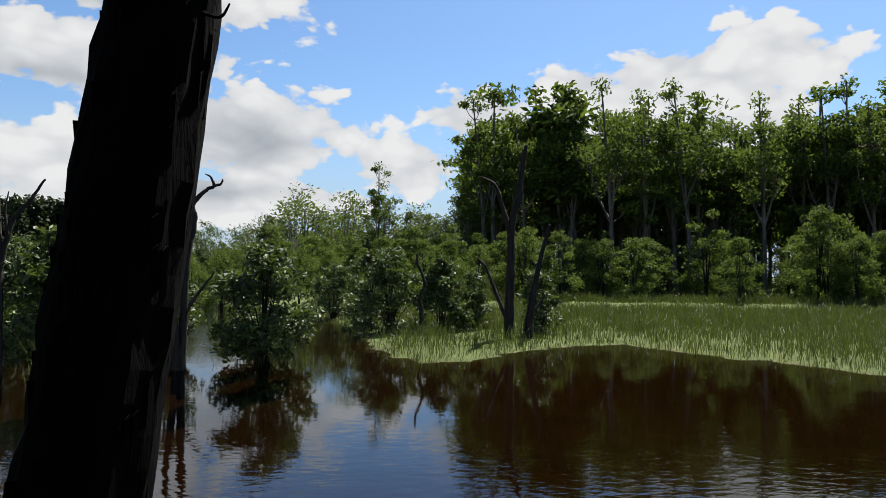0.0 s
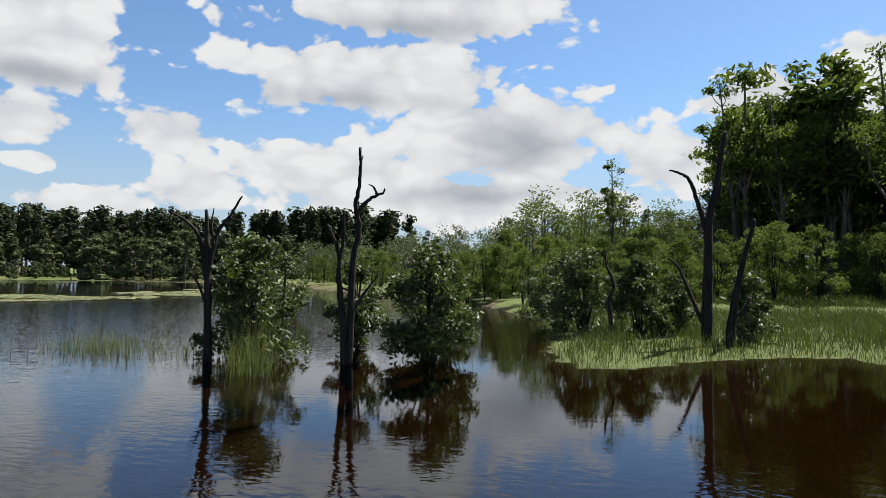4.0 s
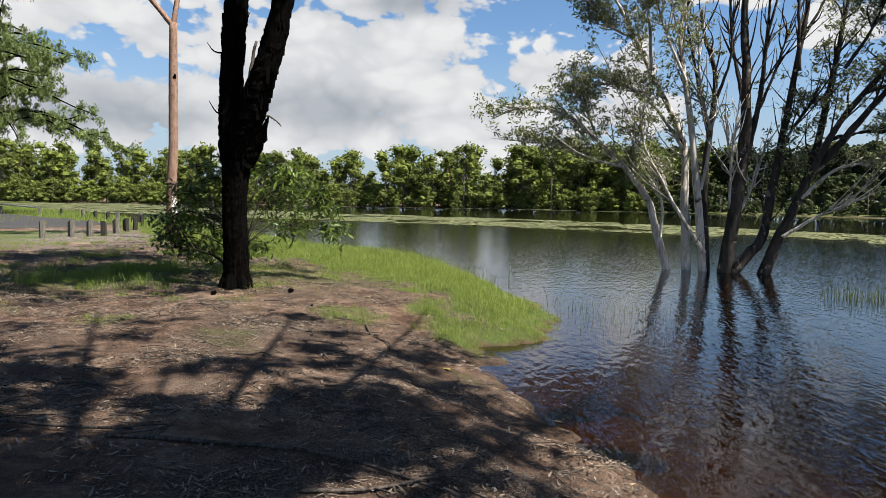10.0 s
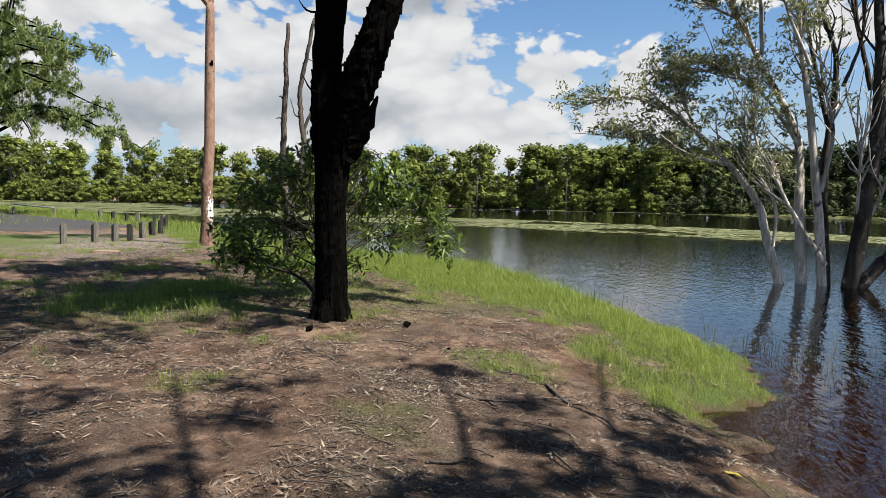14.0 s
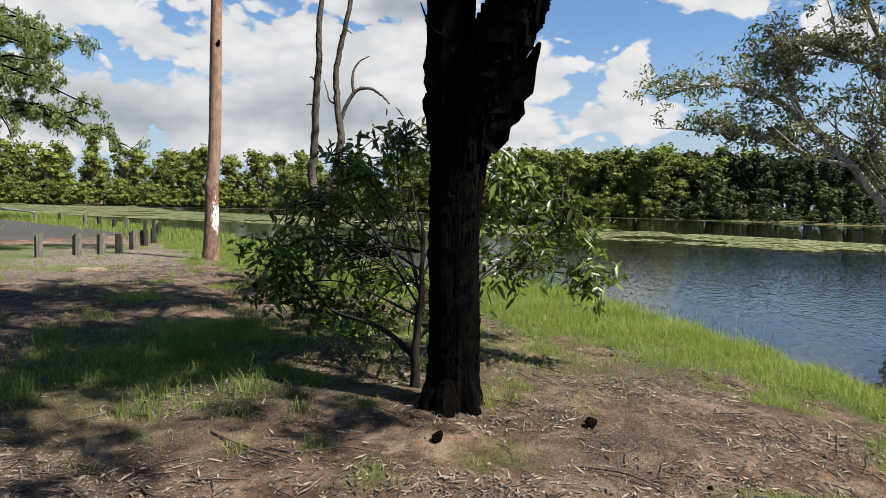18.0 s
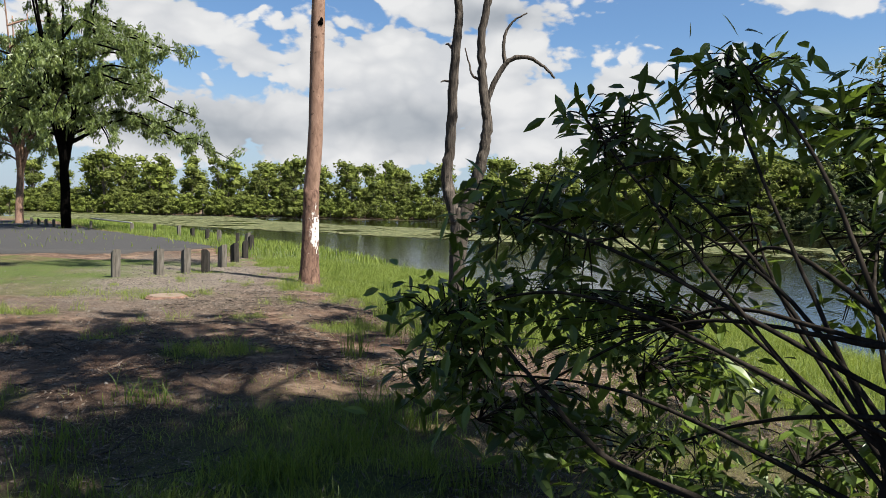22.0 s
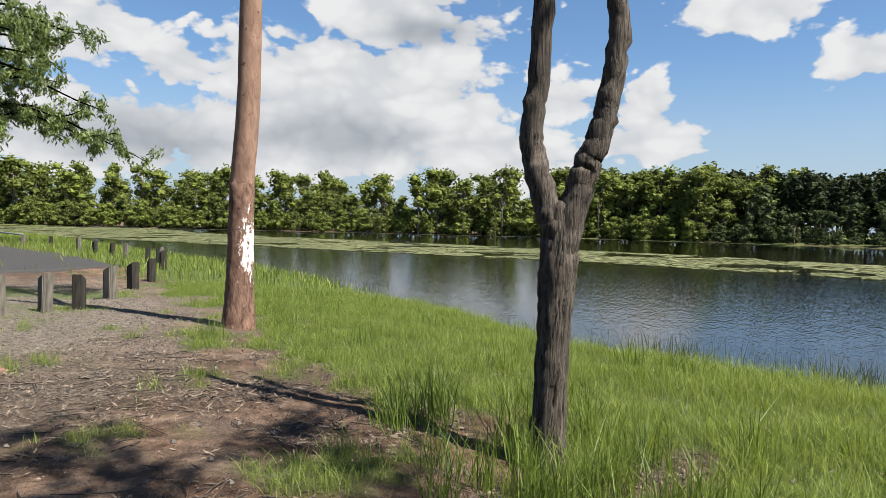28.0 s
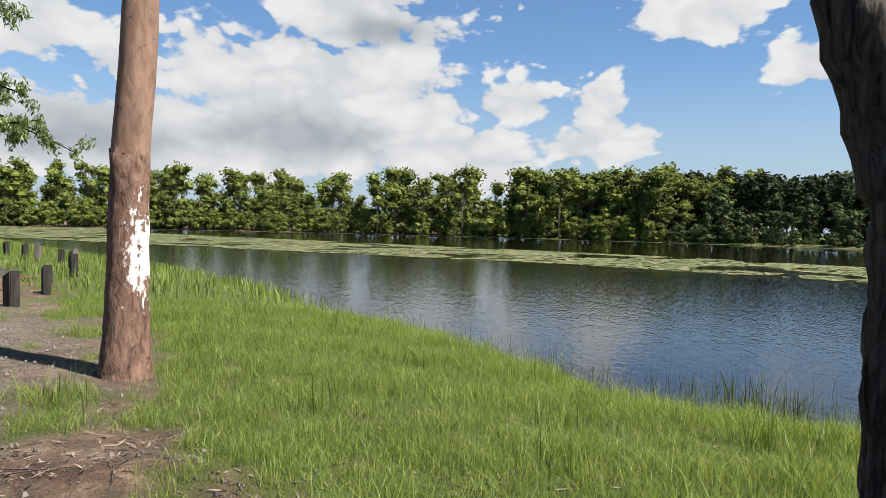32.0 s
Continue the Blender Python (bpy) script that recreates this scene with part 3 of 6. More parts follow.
def grass_cover(p):
    """How grassy the ground is, 0 to 1, by plan."""
    p = np.asarray(p, float)
    _, sd = lie(p)
    dn = np.where(p[:, 1] < 4, np.abs(bank_distance(p)), 50.0)
    width = np.interp(p[:, 0], (-60, -30, -23, -19.5, -17, -15, -13, -11, -9.5, -8.3), (8, 5.2, 4.7, 5.0, 4.6, 3.6, 2.8, 1.9, 1.2, -0.5))
    edge = width - dn + 0.6 * waves(p, 1.6, 11) + 0.35 * waves(p, 0.5, 12)
    south = p[:, 1] < 4
    g = np.where(south, np.clip(edge / 0.5, 0, 1), 1.0)
    tuft = waves(p, 1.9, 21) + 0.5 * waves(p, 0.6, 22)
    dry = np.clip((tuft - 0.75) * 2.0, 0, 0.8) * np.clip((-p[:, 0] - 5) / 5, 0, 1)
    shaded = np.exp(-(((p[:, 0] + 12.6) / 1.5) ** 2 + ((p[:, 1] + 5.6) / 1.1) ** 2)) * 1.05
    under = np.exp(-(((p[:, 0] + 13.2) / 1.6) ** 2 + ((p[:, 1] + 3.0) / 1.7) ** 2)) * 0.45
    verge = np.clip((0.5 * waves(p, 3, 31) + 1.3 - np.abs(p[:, 1] + 15.2) * 0.35), 0, 1) * (p[:, 0] < -19) * (p[:, 0] > -27)
    side = np.clip((-18.5 - p[:, 1]) / 2, 0, 1) * 0.6 * (p[:, 0] > -27)
    g = np.where(south, np.clip(np.maximum.reduce([g, dry, shaded, under, verge, side]), 0, 1), g)
    g = g * np.clip(1.15 + 0.35 * waves(p, 0.45, 13), 0.25, 1)
    return np.where(sd < -0.05, 0.0, g)


def gravel_cover(p):
    c = np.exp(-(((p[:, 0] + 23.5) / 4.5) ** 2 + ((p[:, 1] + 12.0 - (p[:, 0] + 23.5) * 0.35) / 2.6) ** 2)) * 1.5
    return np.clip(c + 0.2 * waves(p, 1.2, 41), 0, 1)


def spaced(lo, hi, step, end, grow=1.13):
    mid = list(np.arange(lo, hi + 1e-6, step))
    s, x = step, hi
    while x < end:
        s *= grow
        x += s
        mid.append(x)
    s, x = step, lo
    while x > -end:
        s *= grow
        x -= s
        mid.insert(0, x)
    return np.array(mid)


def build_ground():
    xs, ys = spaced(-32, 13, 0.2, 2600), spaced(-16, 19, 0.2, 2600)
    gx, gy = np.meshgrid(xs, ys, indexing="ij")
    p = np.stack([gx.ravel(), gy.ravel()], 1)
    z, sd = lie(p)
    nx, ny = len(xs), len(ys)
    i, j = np.meshgrid(np.arange(nx - 1), np.arange(ny - 1), indexing="ij")
    f = np.stack([i * ny + j, (i + 1) * ny + j, (i + 1) * ny + j + 1, i * ny + j + 1], -1).reshape(-1, 4)
    me = quad_mesh("ground", np.column_stack([p, z]), f, M_GROUND, True)
    # last mask: bed darkened offshore and in the inlet, for light lost in water
    for name, vals in (("grass", grass_cover(p)), ("gravel", gravel_cover(p)), ("bed", np.clip(-sd / 0.15 + 0.6, 0, 1)), ("deep_dark", np.clip((-sd - 0.5) / 2.4 + np.clip((p[:, 1] - 4) / 3, 0, 1), 0, 1))):
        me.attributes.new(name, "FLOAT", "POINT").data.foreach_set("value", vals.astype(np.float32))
    tagged(new("ground", me), "red-brown lake bank with bare soil, mulch and grass", "ground", kind="structure")
    xs, ys = np.linspace(-320, 60, 40), np.linspace(-260, 160, 40)
    gx, gy = np.meshgrid(xs, ys, indexing="ij")
    i, j = np.meshgrid(np.arange(39), np.arange(39), indexing="ij")
    f = np.stack([i * 40 + j, (i + 1) * 40 + j, (i + 1) * 40 + j + 1, i * 40 + j + 1], -1).reshape(-1, 4)
    w = quad_mesh("water", np.column_stack([gx.ravel(), gy.ravel(), np.zeros(gx.size)]), f, M_WATER, True)
    tagged(new("water", w), "rippled brown lake water reflecting clouds and trees", "water", kind="structure")


build_ground()


def blades(name, p, tall, wide, mat, seed, label, lean=0.35, category="grass"):
    """Grass: one bent blade of two quads a point."""
    r = np.random.default_rng(seed)
    n = len(p)
    z = np.maximum(lie(p)[0], -0.25)
    base = np.column_stack([p, z - 0.01])
    a = r.uniform(0, 2 * np.pi, n)
    w = np.column_stack([np.cos(a), np.sin(a), np.zeros(n)]) * (wide * r.uniform(0.6, 1.3, n))[:, None] * 0.5
    b = r.uniform(0, 2 * np.pi, n)
    h = tall * r.uniform(0.45, 1.25, n)
    bend = np.column_stack([np.cos(b), np.sin(b), np.zeros(n)]) * (h * np.abs(r.normal(0, lean, n)))[:, None]
    up = np.column_stack([np.zeros(n), np.zeros(n), h])
    mid = base + up * 0.55 + bend * 0.35
    tip = base + up * 0.95 + bend
    v = np.stack([base - w, base + w, mid + w * 0.8, mid - w * 0.8, tip + w * 0.12, tip - w * 0.12], 1).reshape(-1, 3)
    k = np.arange(n)[:, None] * 6
    f = np.concatenate([k + (0, 1, 2, 3), k + (3, 2, 4, 5)])
    return tagged(new(name, quad_mesh(name, v, f, mat)), label, category, kind="stuff")


def scattered(seed, n, x0, x1, y0, y1, cover, power=1.0):
    r = np.random.default_rng(seed)
    p = np.column_stack([r.uniform(x0, x1, n), r.uniform(y0, y1, n)])
    return p[r.random(n) < cover(p) ** power]


# ---------------------------------------------------------------- woods
def forest_tree(rng, h, kind, leaf_len, dense, clumps=1.0):
    """Trunk and crown of a standing tree, at the origin."""
    wood, crown = Shape(), Shape()
    broad, loose = (0.70, 1.14) if clumps < 0.8 and leaf_len > 0.05 else (0.44, 1.0)
    if kind == "gum":
        sway = rng.normal(0, 0.03 * h, 2)
        line = curve_points([(0, 0, -0.3), (sway[0] * 0.3, sway[1] * 0.3, h * 0.4), (sway[0], sway[1], h * 0.9)], 5)
        tube(wood, line, (h * 0.012, h * 0.008, h * 0.003), 5)
        leaders = [line]
        for k in range(3):                 # steep leaders off the middle of the trunk
            at = line[int(rng.uniform(0.35, 0.6) * (len(line) - 1))]
            a, reach = k * 2.1 + rng.uniform(-0.5, 0.5), h * rng.uniform(0.06, 0.13)
            top = at + np.array((math.cos(a) * reach, math.sin(a) * reach, h * rng.uniform(0.28, 0.42)))
            ld = curve_points([at, (at + top) / 2 + (math.cos(a) * reach * 0.2, math.sin(a) * reach * 0.2, 0), top], 4)
            tube(wood, ld, (h * 0.006, h * 0.002), 4)
            leaders.append(ld)
        for ld in leaders:                 # leafy tips
            size = h * 0.05
            leaves(crown, cloud_of(rng, int(dense * 1.3), ld[-1] + (0, 0, -0.01 * h), (size, size, size), 0.5), leaf_len, leaf_len * 0.45, rng, 0.6)
        for k in range(int(34 * clumps)):
            ld = leaders[k % 4]
            s = rng.uniform(0.45 if k % 4 == 0 else 0.3, 1.0)
            at = ld[int(s * (len(ld) - 1))]
            a, reach = rng.uniform(0, 6.28), h * rng.uniform(0.02, 0.09)
            end = at + np.array((math.cos(a) * reach, math.sin(a) * reach, h * rng.uniform(0.02, 0.08)))
            if clumps > 0.8:
                tube(wood, [at, (at + end) / 2 - (0, 0, 0.01 * h), end], (h * 0.003, h * 0.001), 3)
            size = h * rng.uniform(0.022, 0.048) * (1.85 if clumps < 0.8 else 1.1)
            leaves(crown, cloud_of(rng, int(dense * 1.2 * rng.uniform(0.6, 1.3)), end, (size * 1.3, size * 1.3, size * 0.7), 0.5), leaf_len, leaf_len * broad, rng, 0.6)
    elif kind == "bush":
        for k in range(4):
            a, lean = rng.uniform(0, 6.28), rng.uniform(0.02, 0.16) * h
            tube(wood, curve_points([(0, 0, -0.3), (math.cos(a) * lean * 0.4, math.sin(a) * lean * 0.4, h * 0.35), (math.cos(a) * lean, math.sin(a) * lean, h * 0.8)], 3),
                 (h * 0.012, h * 0.004), 5)
        for k in range(int(38 * clumps)):
            a, s = rng.uniform(0, 6.28), rng.uniform(0.06, 0.97)
            reach = h * 0.32 * math.sin(math.pi * min(1, s * 0.68 + 0.28)) * rng.uniform(0.55, 1.1)
            c = np.array((math.cos(a) * reach, math.sin(a) * reach, h * s))
            size = loose * h * rng.uniform(0.06, 0.11) / clumps ** 0.5
            leaves(crown, cloud_of(rng, int(dense * rng.uniform(0.7, 1.2)), c, (size * 1.2, size * 1.2, size * 0.8), 0.5), leaf_len, leaf_len * broad, rng, 0.3)
    else:
        tube(wood, [(0, 0, -0.3), (0, 0, h * 0.5), (0, 0, h * 0.96)], (h * 0.013, h * 0.009, h * 0.002), 5)
        for k in range(int(26 * clumps)):
            s = rng.uniform(0.35, 1.0)
            a, reach = rng.uniform(0, 6.28), h * 0.13 * (1.08 - s) ** 0.6 * rng.uniform(0.5, 1.1)
            c = np.array((math.cos(a) * reach, math.sin(a) * reach, h * s))
            size = loose * h * 0.05 / clumps ** 0.5
            leaves(crown, cloud_of(rng, int(dense), c, (size * 1.2, size * 1.2, size * 0.8), 0.5), leaf_len, leaf_len * broad, rng, 0.2)
    return wood, crown


def forest_copy(base, x, y, scale, turn, sink=0.0):
    return copy_thing(base, Matrix.Translation((x, y, height(x, y) - sink)) @ Matrix.Rotation(turn, 4, "Z") @ Matrix.Diagonal((scale, scale, scale, 1)))


def along(line, n, rng, lo, hi):
    """Points beside a line, on its left going along it."""
    p = np.array(line, float)
    d = np.diff(p, axis=0)
    ln = np.linalg.norm(d, axis=1)
    cut = np.concatenate([[0], np.cumsum(ln)])
    out = []
    for s in rng.uniform(0, cut[-1], n):
        i = min(len(d) - 1, int(np.searchsorted(cut, s) - 1)) if s > 0 else 0
        q = p[i] + d[i] * (s - cut[i]) / ln[i]
        nrm = np.array((-d[i][1], d[i][0])) / ln[i]
        out.append(q + nrm * rng.uniform(lo, hi))
    return np.array(out)


def puff(shape, rng, c, size, n, leaf_len):
    """A rounded mass of foliage: a lumpy core and leaves standing off it."""
    th, ph = np.meshgrid(np.linspace(0.25, 2.75, 4), np.arange(7) * 6.2832 / 7, indexing="ij")
    d = np.stack([np.sin(th) * np.cos(ph), np.sin(th) * np.sin(ph), np.cos(th)], -1)
    v = (c + d * np.asarray(size) * rng.uniform(0.45, 0.75, (4, 7, 1))).reshape(-1, 3)
    f = [(i * 7 + j, i * 7 + (j + 1) % 7, (i + 1) * 7 + (j + 1) % 7, (i + 1) * 7 + j) for i in range(3) for j in range(7)]
    f += [(0, 1, 2, 3), (0, 3, 4, 6)]
    shape.add(v, f)
    d = rng.standard_normal((n, 3)) + (0, 0, 0.35)
    d /= np.linalg.norm(d, axis=1)[:, None]
    leaves(shape, c + d * np.asarray(size) * rng.uniform(0.75, 1.15, (n, 1)), leaf_len, leaf_len * 0.6, rng, 0.2)


def far_tree(rng, kind, leaf_len, dense):
    """A distant tree one metre high: trunk and rounded leaf masses."""
    wood, crown = Shape(), Shape()
    tube(wood, [(0, 0, -0.05), (0.01, 0, 0.4), (0.0, 0.01, 0.85)], (0.014, 0.010, 0.003), 4)
    if kind == "bush":
        spots = [(rng.uniform(0, 6.28), rng.uniform(0.05, 0.27), rng.uniform(0.06, 0.5), 0.145) for _ in range(12)]
        spots += [(rng.uniform(0, 6.28), rng.uniform(0.0, 0.19), rng.uniform(0.5, 0.88), 0.115) for _ in range(8)]
    elif kind == "gum":
        spots = [(rng.uniform(0, 6.28), rng.uniform(0.03, 0.17), rng.uniform(0.52, 0.93), 0.10) for _ in range(11)] + [(rng.uniform(0, 6.28), 0.12, rng.uniform(0.2, 0.45), 0.11) for _ in range(3)]
    else:
        spots = [(rng.uniform(0, 6.28), 0.13 * (1.1 - h), h, 0.10) for h in np.linspace(0.3, 0.97, 11)]
    for a, r, h, size in spots:
        k = size * rng.uniform(0.8, 1.25)
        if kind == "gum":
            tube(wood, [(0, 0, h * 0.62), (math.cos(a) * r * 0.6, math.sin(a) * r * 0.6, h * 0.85), (math.cos(a) * r, math.sin(a) * r, h)], (0.007, 0.003), 3)
        puff(crown, rng, np.array((math.cos(a) * r, math.sin(a) * r, h)), (k, k, k * 0.78), dense, leaf_len)
    return wood, crown


def far_woods(name, spots, heights, kinds, leaf_len, dense, mat, label, seed, open_crowns=False):
    rng = np.random.default_rng(seed)
    grow = (lambda k: forest_tree(rng, 1.0, k, leaf_len / 13.0, dense, 0.55)) if open_crowns else (lambda k: far_tree(rng, k, leaf_len / 11.0, dense))
    stock = {k: [tuple(s.arrays() for s in grow(k)) for _ in range(7)] for k in sorted(set(kinds))}
    wood, crown = Shape(), Shape()
    zs = lie(spots)[0]
    for (x, y), z, h, k in zip(spots, zs, heights, kinds):
        (wv, wf), (cv, cf) = stock[k][rng.integers(7)]
        a = rng.uniform(0, 6.28)
        rot = np.array([[math.cos(a), -math.sin(a), 0], [math.sin(a), math.cos(a), 0], [0, 0, 1]])
        wide = rng.uniform(0.9, 1.35)
        for sh, v, f in ((wood, wv, wf), (crown, cv, cf)):
            sh.add((v @ rot.T) * (h * wide, h * wide, h) + (x, y, z), f)
    e = tagged(new(name, crown.mesh(name, mat)), label, "woods", kind="stuff")
    part("trunks", wood.mesh(name + "_trunks", M_TRUNK), e)["kind"] = "stuff"
    return e


def build_woods():
    rng = np.random.default_rng(3)
    # far bank, all the way round
    west = [(-62, 86), (-88, 88), (-117, 78), (-157, 58), (-196, 18), (-203, -20), (-200, -70), (-190, -107), (-185, -150)]
    west = west[::-1]
    front = along(west, 520, rng, 0.5, 10)
    back = along(west, 400, rng, 7, 30)
    spots = np.vstack([front, back]) + rng.normal(0, 3.0, (len(front) + len(back), 2)) * (1, 1)
    spots = np.where(in_lake(spots)[:, None], np.vstack([front, back]), spots)
    knots = np.repeat(np.array(west[1:-1], float), 16, 0) + rng.normal(0, 9.0, (16 * (len(west) - 2), 2))
    knots = knots[~in_lake(knots)]
    knots = np.vstack([knots, np.array((-199, 27)) + rng.normal(0, 7, (34, 2)), np.array((-178, 50)) + rng.normal(0, 6, (22, 2))])
    knots = knots[~in_lake(knots)]
    back = np.vstack([back, knots])
    spots = np.vstack([spots, knots])
    hs = np.concatenate([rng.uniform(4.5, 8.0, len(front)), np.where(rng.random(len(back)) < 0.36, rng.uniform(13.6, 18.5, len(back)), rng.uniform(7, 12.5, len(back)))])
    hs = np.where(spots[:, 0] > -165, np.minimum(hs, 5.0 + 0.42 * hs), hs)
    hs = np.where(hs > 13.5, hs, hs * 0.9)
    hs[:len(front)] *= np.interp(front[:, 0], (-175, -140), (1.0, 0.5))
    kinds = ["bush"] * len(front) + ["gum" if h > 13.5 else k for h, k in zip(hs[len(front):], rng.choice(["gum", "gum", "bush", "bush"], len(back)))]
    dim = (spots[:, 0] > -168) & (spots[:, 1] > 40)
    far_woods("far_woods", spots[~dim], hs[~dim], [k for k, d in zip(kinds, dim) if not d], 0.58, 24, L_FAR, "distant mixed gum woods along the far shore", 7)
    far_woods("shore_scrub", spots[dim], hs[dim] * 0.8, [k for k, d in zip(kinds, dim) if d], 0.6, 18, L_DIM, "dark scrub along the shore before the pines", 17)
    pines = along([(-200, 30), (-160, 70), (-120, 92), (-85, 102), (-50, 102)][::1], 340, rng, 5, 34)
    pines = pines[~in_lake(pines)]
    far_woods("pine_woods", pines, np.interp(pines[:, 0], (-190, -150, -90), (15.5, 14.0, 12.0)) + rng.uniform(-1.2, 1.2, len(pines)), ["pine"] * len(pines), 0.7, 24, L_PINE, "dark pine plantation behind the far shore", 8)
    left = along([(-85, -75), (-120, -130), (-165, -200)], 120, rng, -60, -6)
    left = left[~in_lake(left)]
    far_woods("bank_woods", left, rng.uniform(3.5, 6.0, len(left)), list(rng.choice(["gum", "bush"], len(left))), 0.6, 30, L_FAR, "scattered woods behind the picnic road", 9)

    inlet = along([(-62, 88), (-42, 74), (-28, 58), (-16, 46), (-8, 38)][::-1], 150, rng, -26, -6)
    inlet = inlet[~in_lake(inlet)]
    far_woods("inlet_woods", inlet, rng.uniform(3.8, 6.4, len(inlet)), list(rng.choice(["bush", "bush", "gum"], len(inlet))), 0.5, 40, L_SHRUB, "mixed green woods behind the flooded inlet", 12, True)

    deep = np.column_stack([rng.uniform(5, 80, 200), rng.uniform(50, 76, 200)])
    low = np.column_stack([rng.uniform(-12, 80, 230), rng.uniform(50, 76, 230)])
    far_woods("deep_woods", np.vstack([deep, low]), np.concatenate([rng.uniform(13.5, 17.5, len(deep)), rng.uniform(5, 8.5, len(low))]), ["gum"] * len(deep) + ["bush"] * len(low), 0.45, 40, L_FOREST,
              "dense dark gum forest behind the marsh", 10, True)

    # flooded woods beyond the marsh: separate trees
    gums, bushes = [], []
    for k in range(5):
        w, c = forest_tree(rng, 13.0, "gum", 0.26, 60)
        e = thing("gum_tree", (0, 0, 0), "tall slender eucalypt with thin dark canopy beyond marsh", "tree", "marsh gums")
        part("trunk", w.mesh("gum_trunk", M_TRUNK, True), e)
        part("crown", c.mesh("gum_crown", L_FOREST), e)
        gums.append(e)
    for k in range(5):
        w, c = forest_tree(rng, 7.0, "bush", 0.25, 115)
        e = thing("swamp_tree", (0, 0, 0), "bushy dark green swamp tree at the marsh edge", "tree", "swamp trees")
        part("trunk", w.mesh("swamp_trunk", M_WETDEAD, True), e)
        part("crown", c.mesh("swamp_crown", L_FOREST), e)
        bushes.append(e)
    spots = []
    for _ in range(95):
        x = rng.uniform(4.5, 62)
        spots.append((rng.choice(5), "g", x, rng.uniform(46, 64) - 0.12 * x, rng.uniform(0.86, 1.02) + 0.005 * x))
    for _ in range(85):
        x = rng.uniform(-9, 50)
        spots.append((rng.choice(5), "b", x, rng.uniform(37.5, 46) - 0.12 * max(x, 0) + 0.5 * max(-x, 0), rng.uniform(0.60, 0.80)))
    spots.append((1, "g", -2.2, 45.0, 0.6))
    for x, y in np.vstack([along([(-62, 88), (-42, 74), (-28, 58), (-16, 46), (-8, 38)][::-1], 70, rng, -14, -0.5), np.column_stack([rng.uniform(-13, 3, 26), rng.uniform(30, 43, 26)])]):
        spots.append((rng.choice(5), "b", x, y, rng.uniform(0.48, 0.68)))
    used = set()
    for k, kind, x, y, s in spots:
        base = (gums if kind == "g" else bushes)[k]
        if (kind, k) in used:
            forest_copy(base, x, y, s, rng.uniform(0, 6.28))
        else:
            used.add((kind, k))
            base.matrix_basis = Matrix.Translation((x, y, height(x, y))) @ Matrix.Rotation(rng.uniform(0, 6.28), 4, "Z") @ Matrix.Diagonal((s, s, s, 1))
    for k in range(5):
        for kind, base in (("g", gums[k]), ("b", bushes[k])):
            if (kind, k) not in used:
                base.matrix_basis = Matrix.Translation((20 + 6 * k, 48, height(20 + 6 * k, 48)))


build_woods()


# ---------------------------------------------------------------- single trees
def limb(shape, pts, r0, r1, rng, steps=6, sides=10, rough=0.05):
    line = curve_points(pts, steps)
    wob = rng.normal(0, 1, line.shape) * min(r0, 0.06) * 0.10
    wob[0] = 0
    line = line + wob
    tube(shape, line, (r0, (r0 + r1) / 2, r1), sides, rough, rng)
    return line


def sprays(wood, crown, rng, line, count, reach, leaf_n, leaf_len, leaf_w, size, start=0.35, lift=0.5, droop=0.7, r=0.012):
    """Twigs off a limb, each ending in a loose bunch of leaves."""
    for _ in range(count):
        i = int(rng.uniform(start, 1.0) * (len(line) - 1))
        at = line[i]
        a, ln = rng.uniform(0, 6.28), reach * rng.uniform(0.5, 1.2)
        end = at + np.array((math.cos(a) * ln, math.sin(a) * ln, ln * (lift + rng.normal(0, 0.35))))
        mid = (at + end) / 2 + rng.normal(0, 0.08 * ln, 3)
        tube(wood, curve_points([at, mid, end], 3), (r, r * 0.3), 4)
        for c, k in ((end, 1.0), ((mid + end) / 2, 0.6)):
            s = size * k
            leaves(crown, cloud_of(rng, max(3, int(leaf_n * k * rng.uniform(0.6, 1.3))), c - np.array((0, 0, s * 0.25)), (s, s, s * (0.75 if droop < 1 else 1.25)), 0.6), leaf_len, leaf_w, rng, droop)


def bark_flakes(shape, rng, line, radii, n, size):
    """Loose plates of bark, standing a little off a trunk."""
    r = np.interp(np.linspace(0, 1, len(line)), np.linspace(0, 1, len(radii)), radii)
    for _ in range(n):
        i = rng.integers(1, len(line) - 1)
        a, s = rng.uniform(0, 6.28), size * rng.uniform(0.5, 1.5)
        out = np.array((math.cos(a), math.sin(a), 0.0))
        s_w = s * 0.42
        tan = np.array((-math.sin(a), math.cos(a), 0.0))
        c = line[i] + out * r[i] * 0.98
        t = rng.uniform(0.06, 0.22) * s
        v = [c - tan * s_w * 0.4 - (0, 0, s), c + tan * s_w * 0.4 - (0, 0, s), c + tan * s_w * 0.3 + out * t + (0, 0, s), c - tan * s_w * 0.25 + out * t * 0.7 + (0, 0, s * 0.8),
             c - tan * s_w * 0.4 - out * 0.03 - (0, 0, s), c + tan * s_w * 0.4 - out * 0.03 - (0, 0, s), c + tan * s_w * 0.3 - out * 0.03 + (0, 0, s), c - tan * s_w * 0.25 - out * 0.03 + (0, 0, s * 0.8)]
        shape.add(v, [(0, 1, 2, 3), (5, 4, 7, 6), (0, 3, 7, 4), (1, 5, 6, 2), (3, 2, 6, 7), (0, 4, 5, 1)])


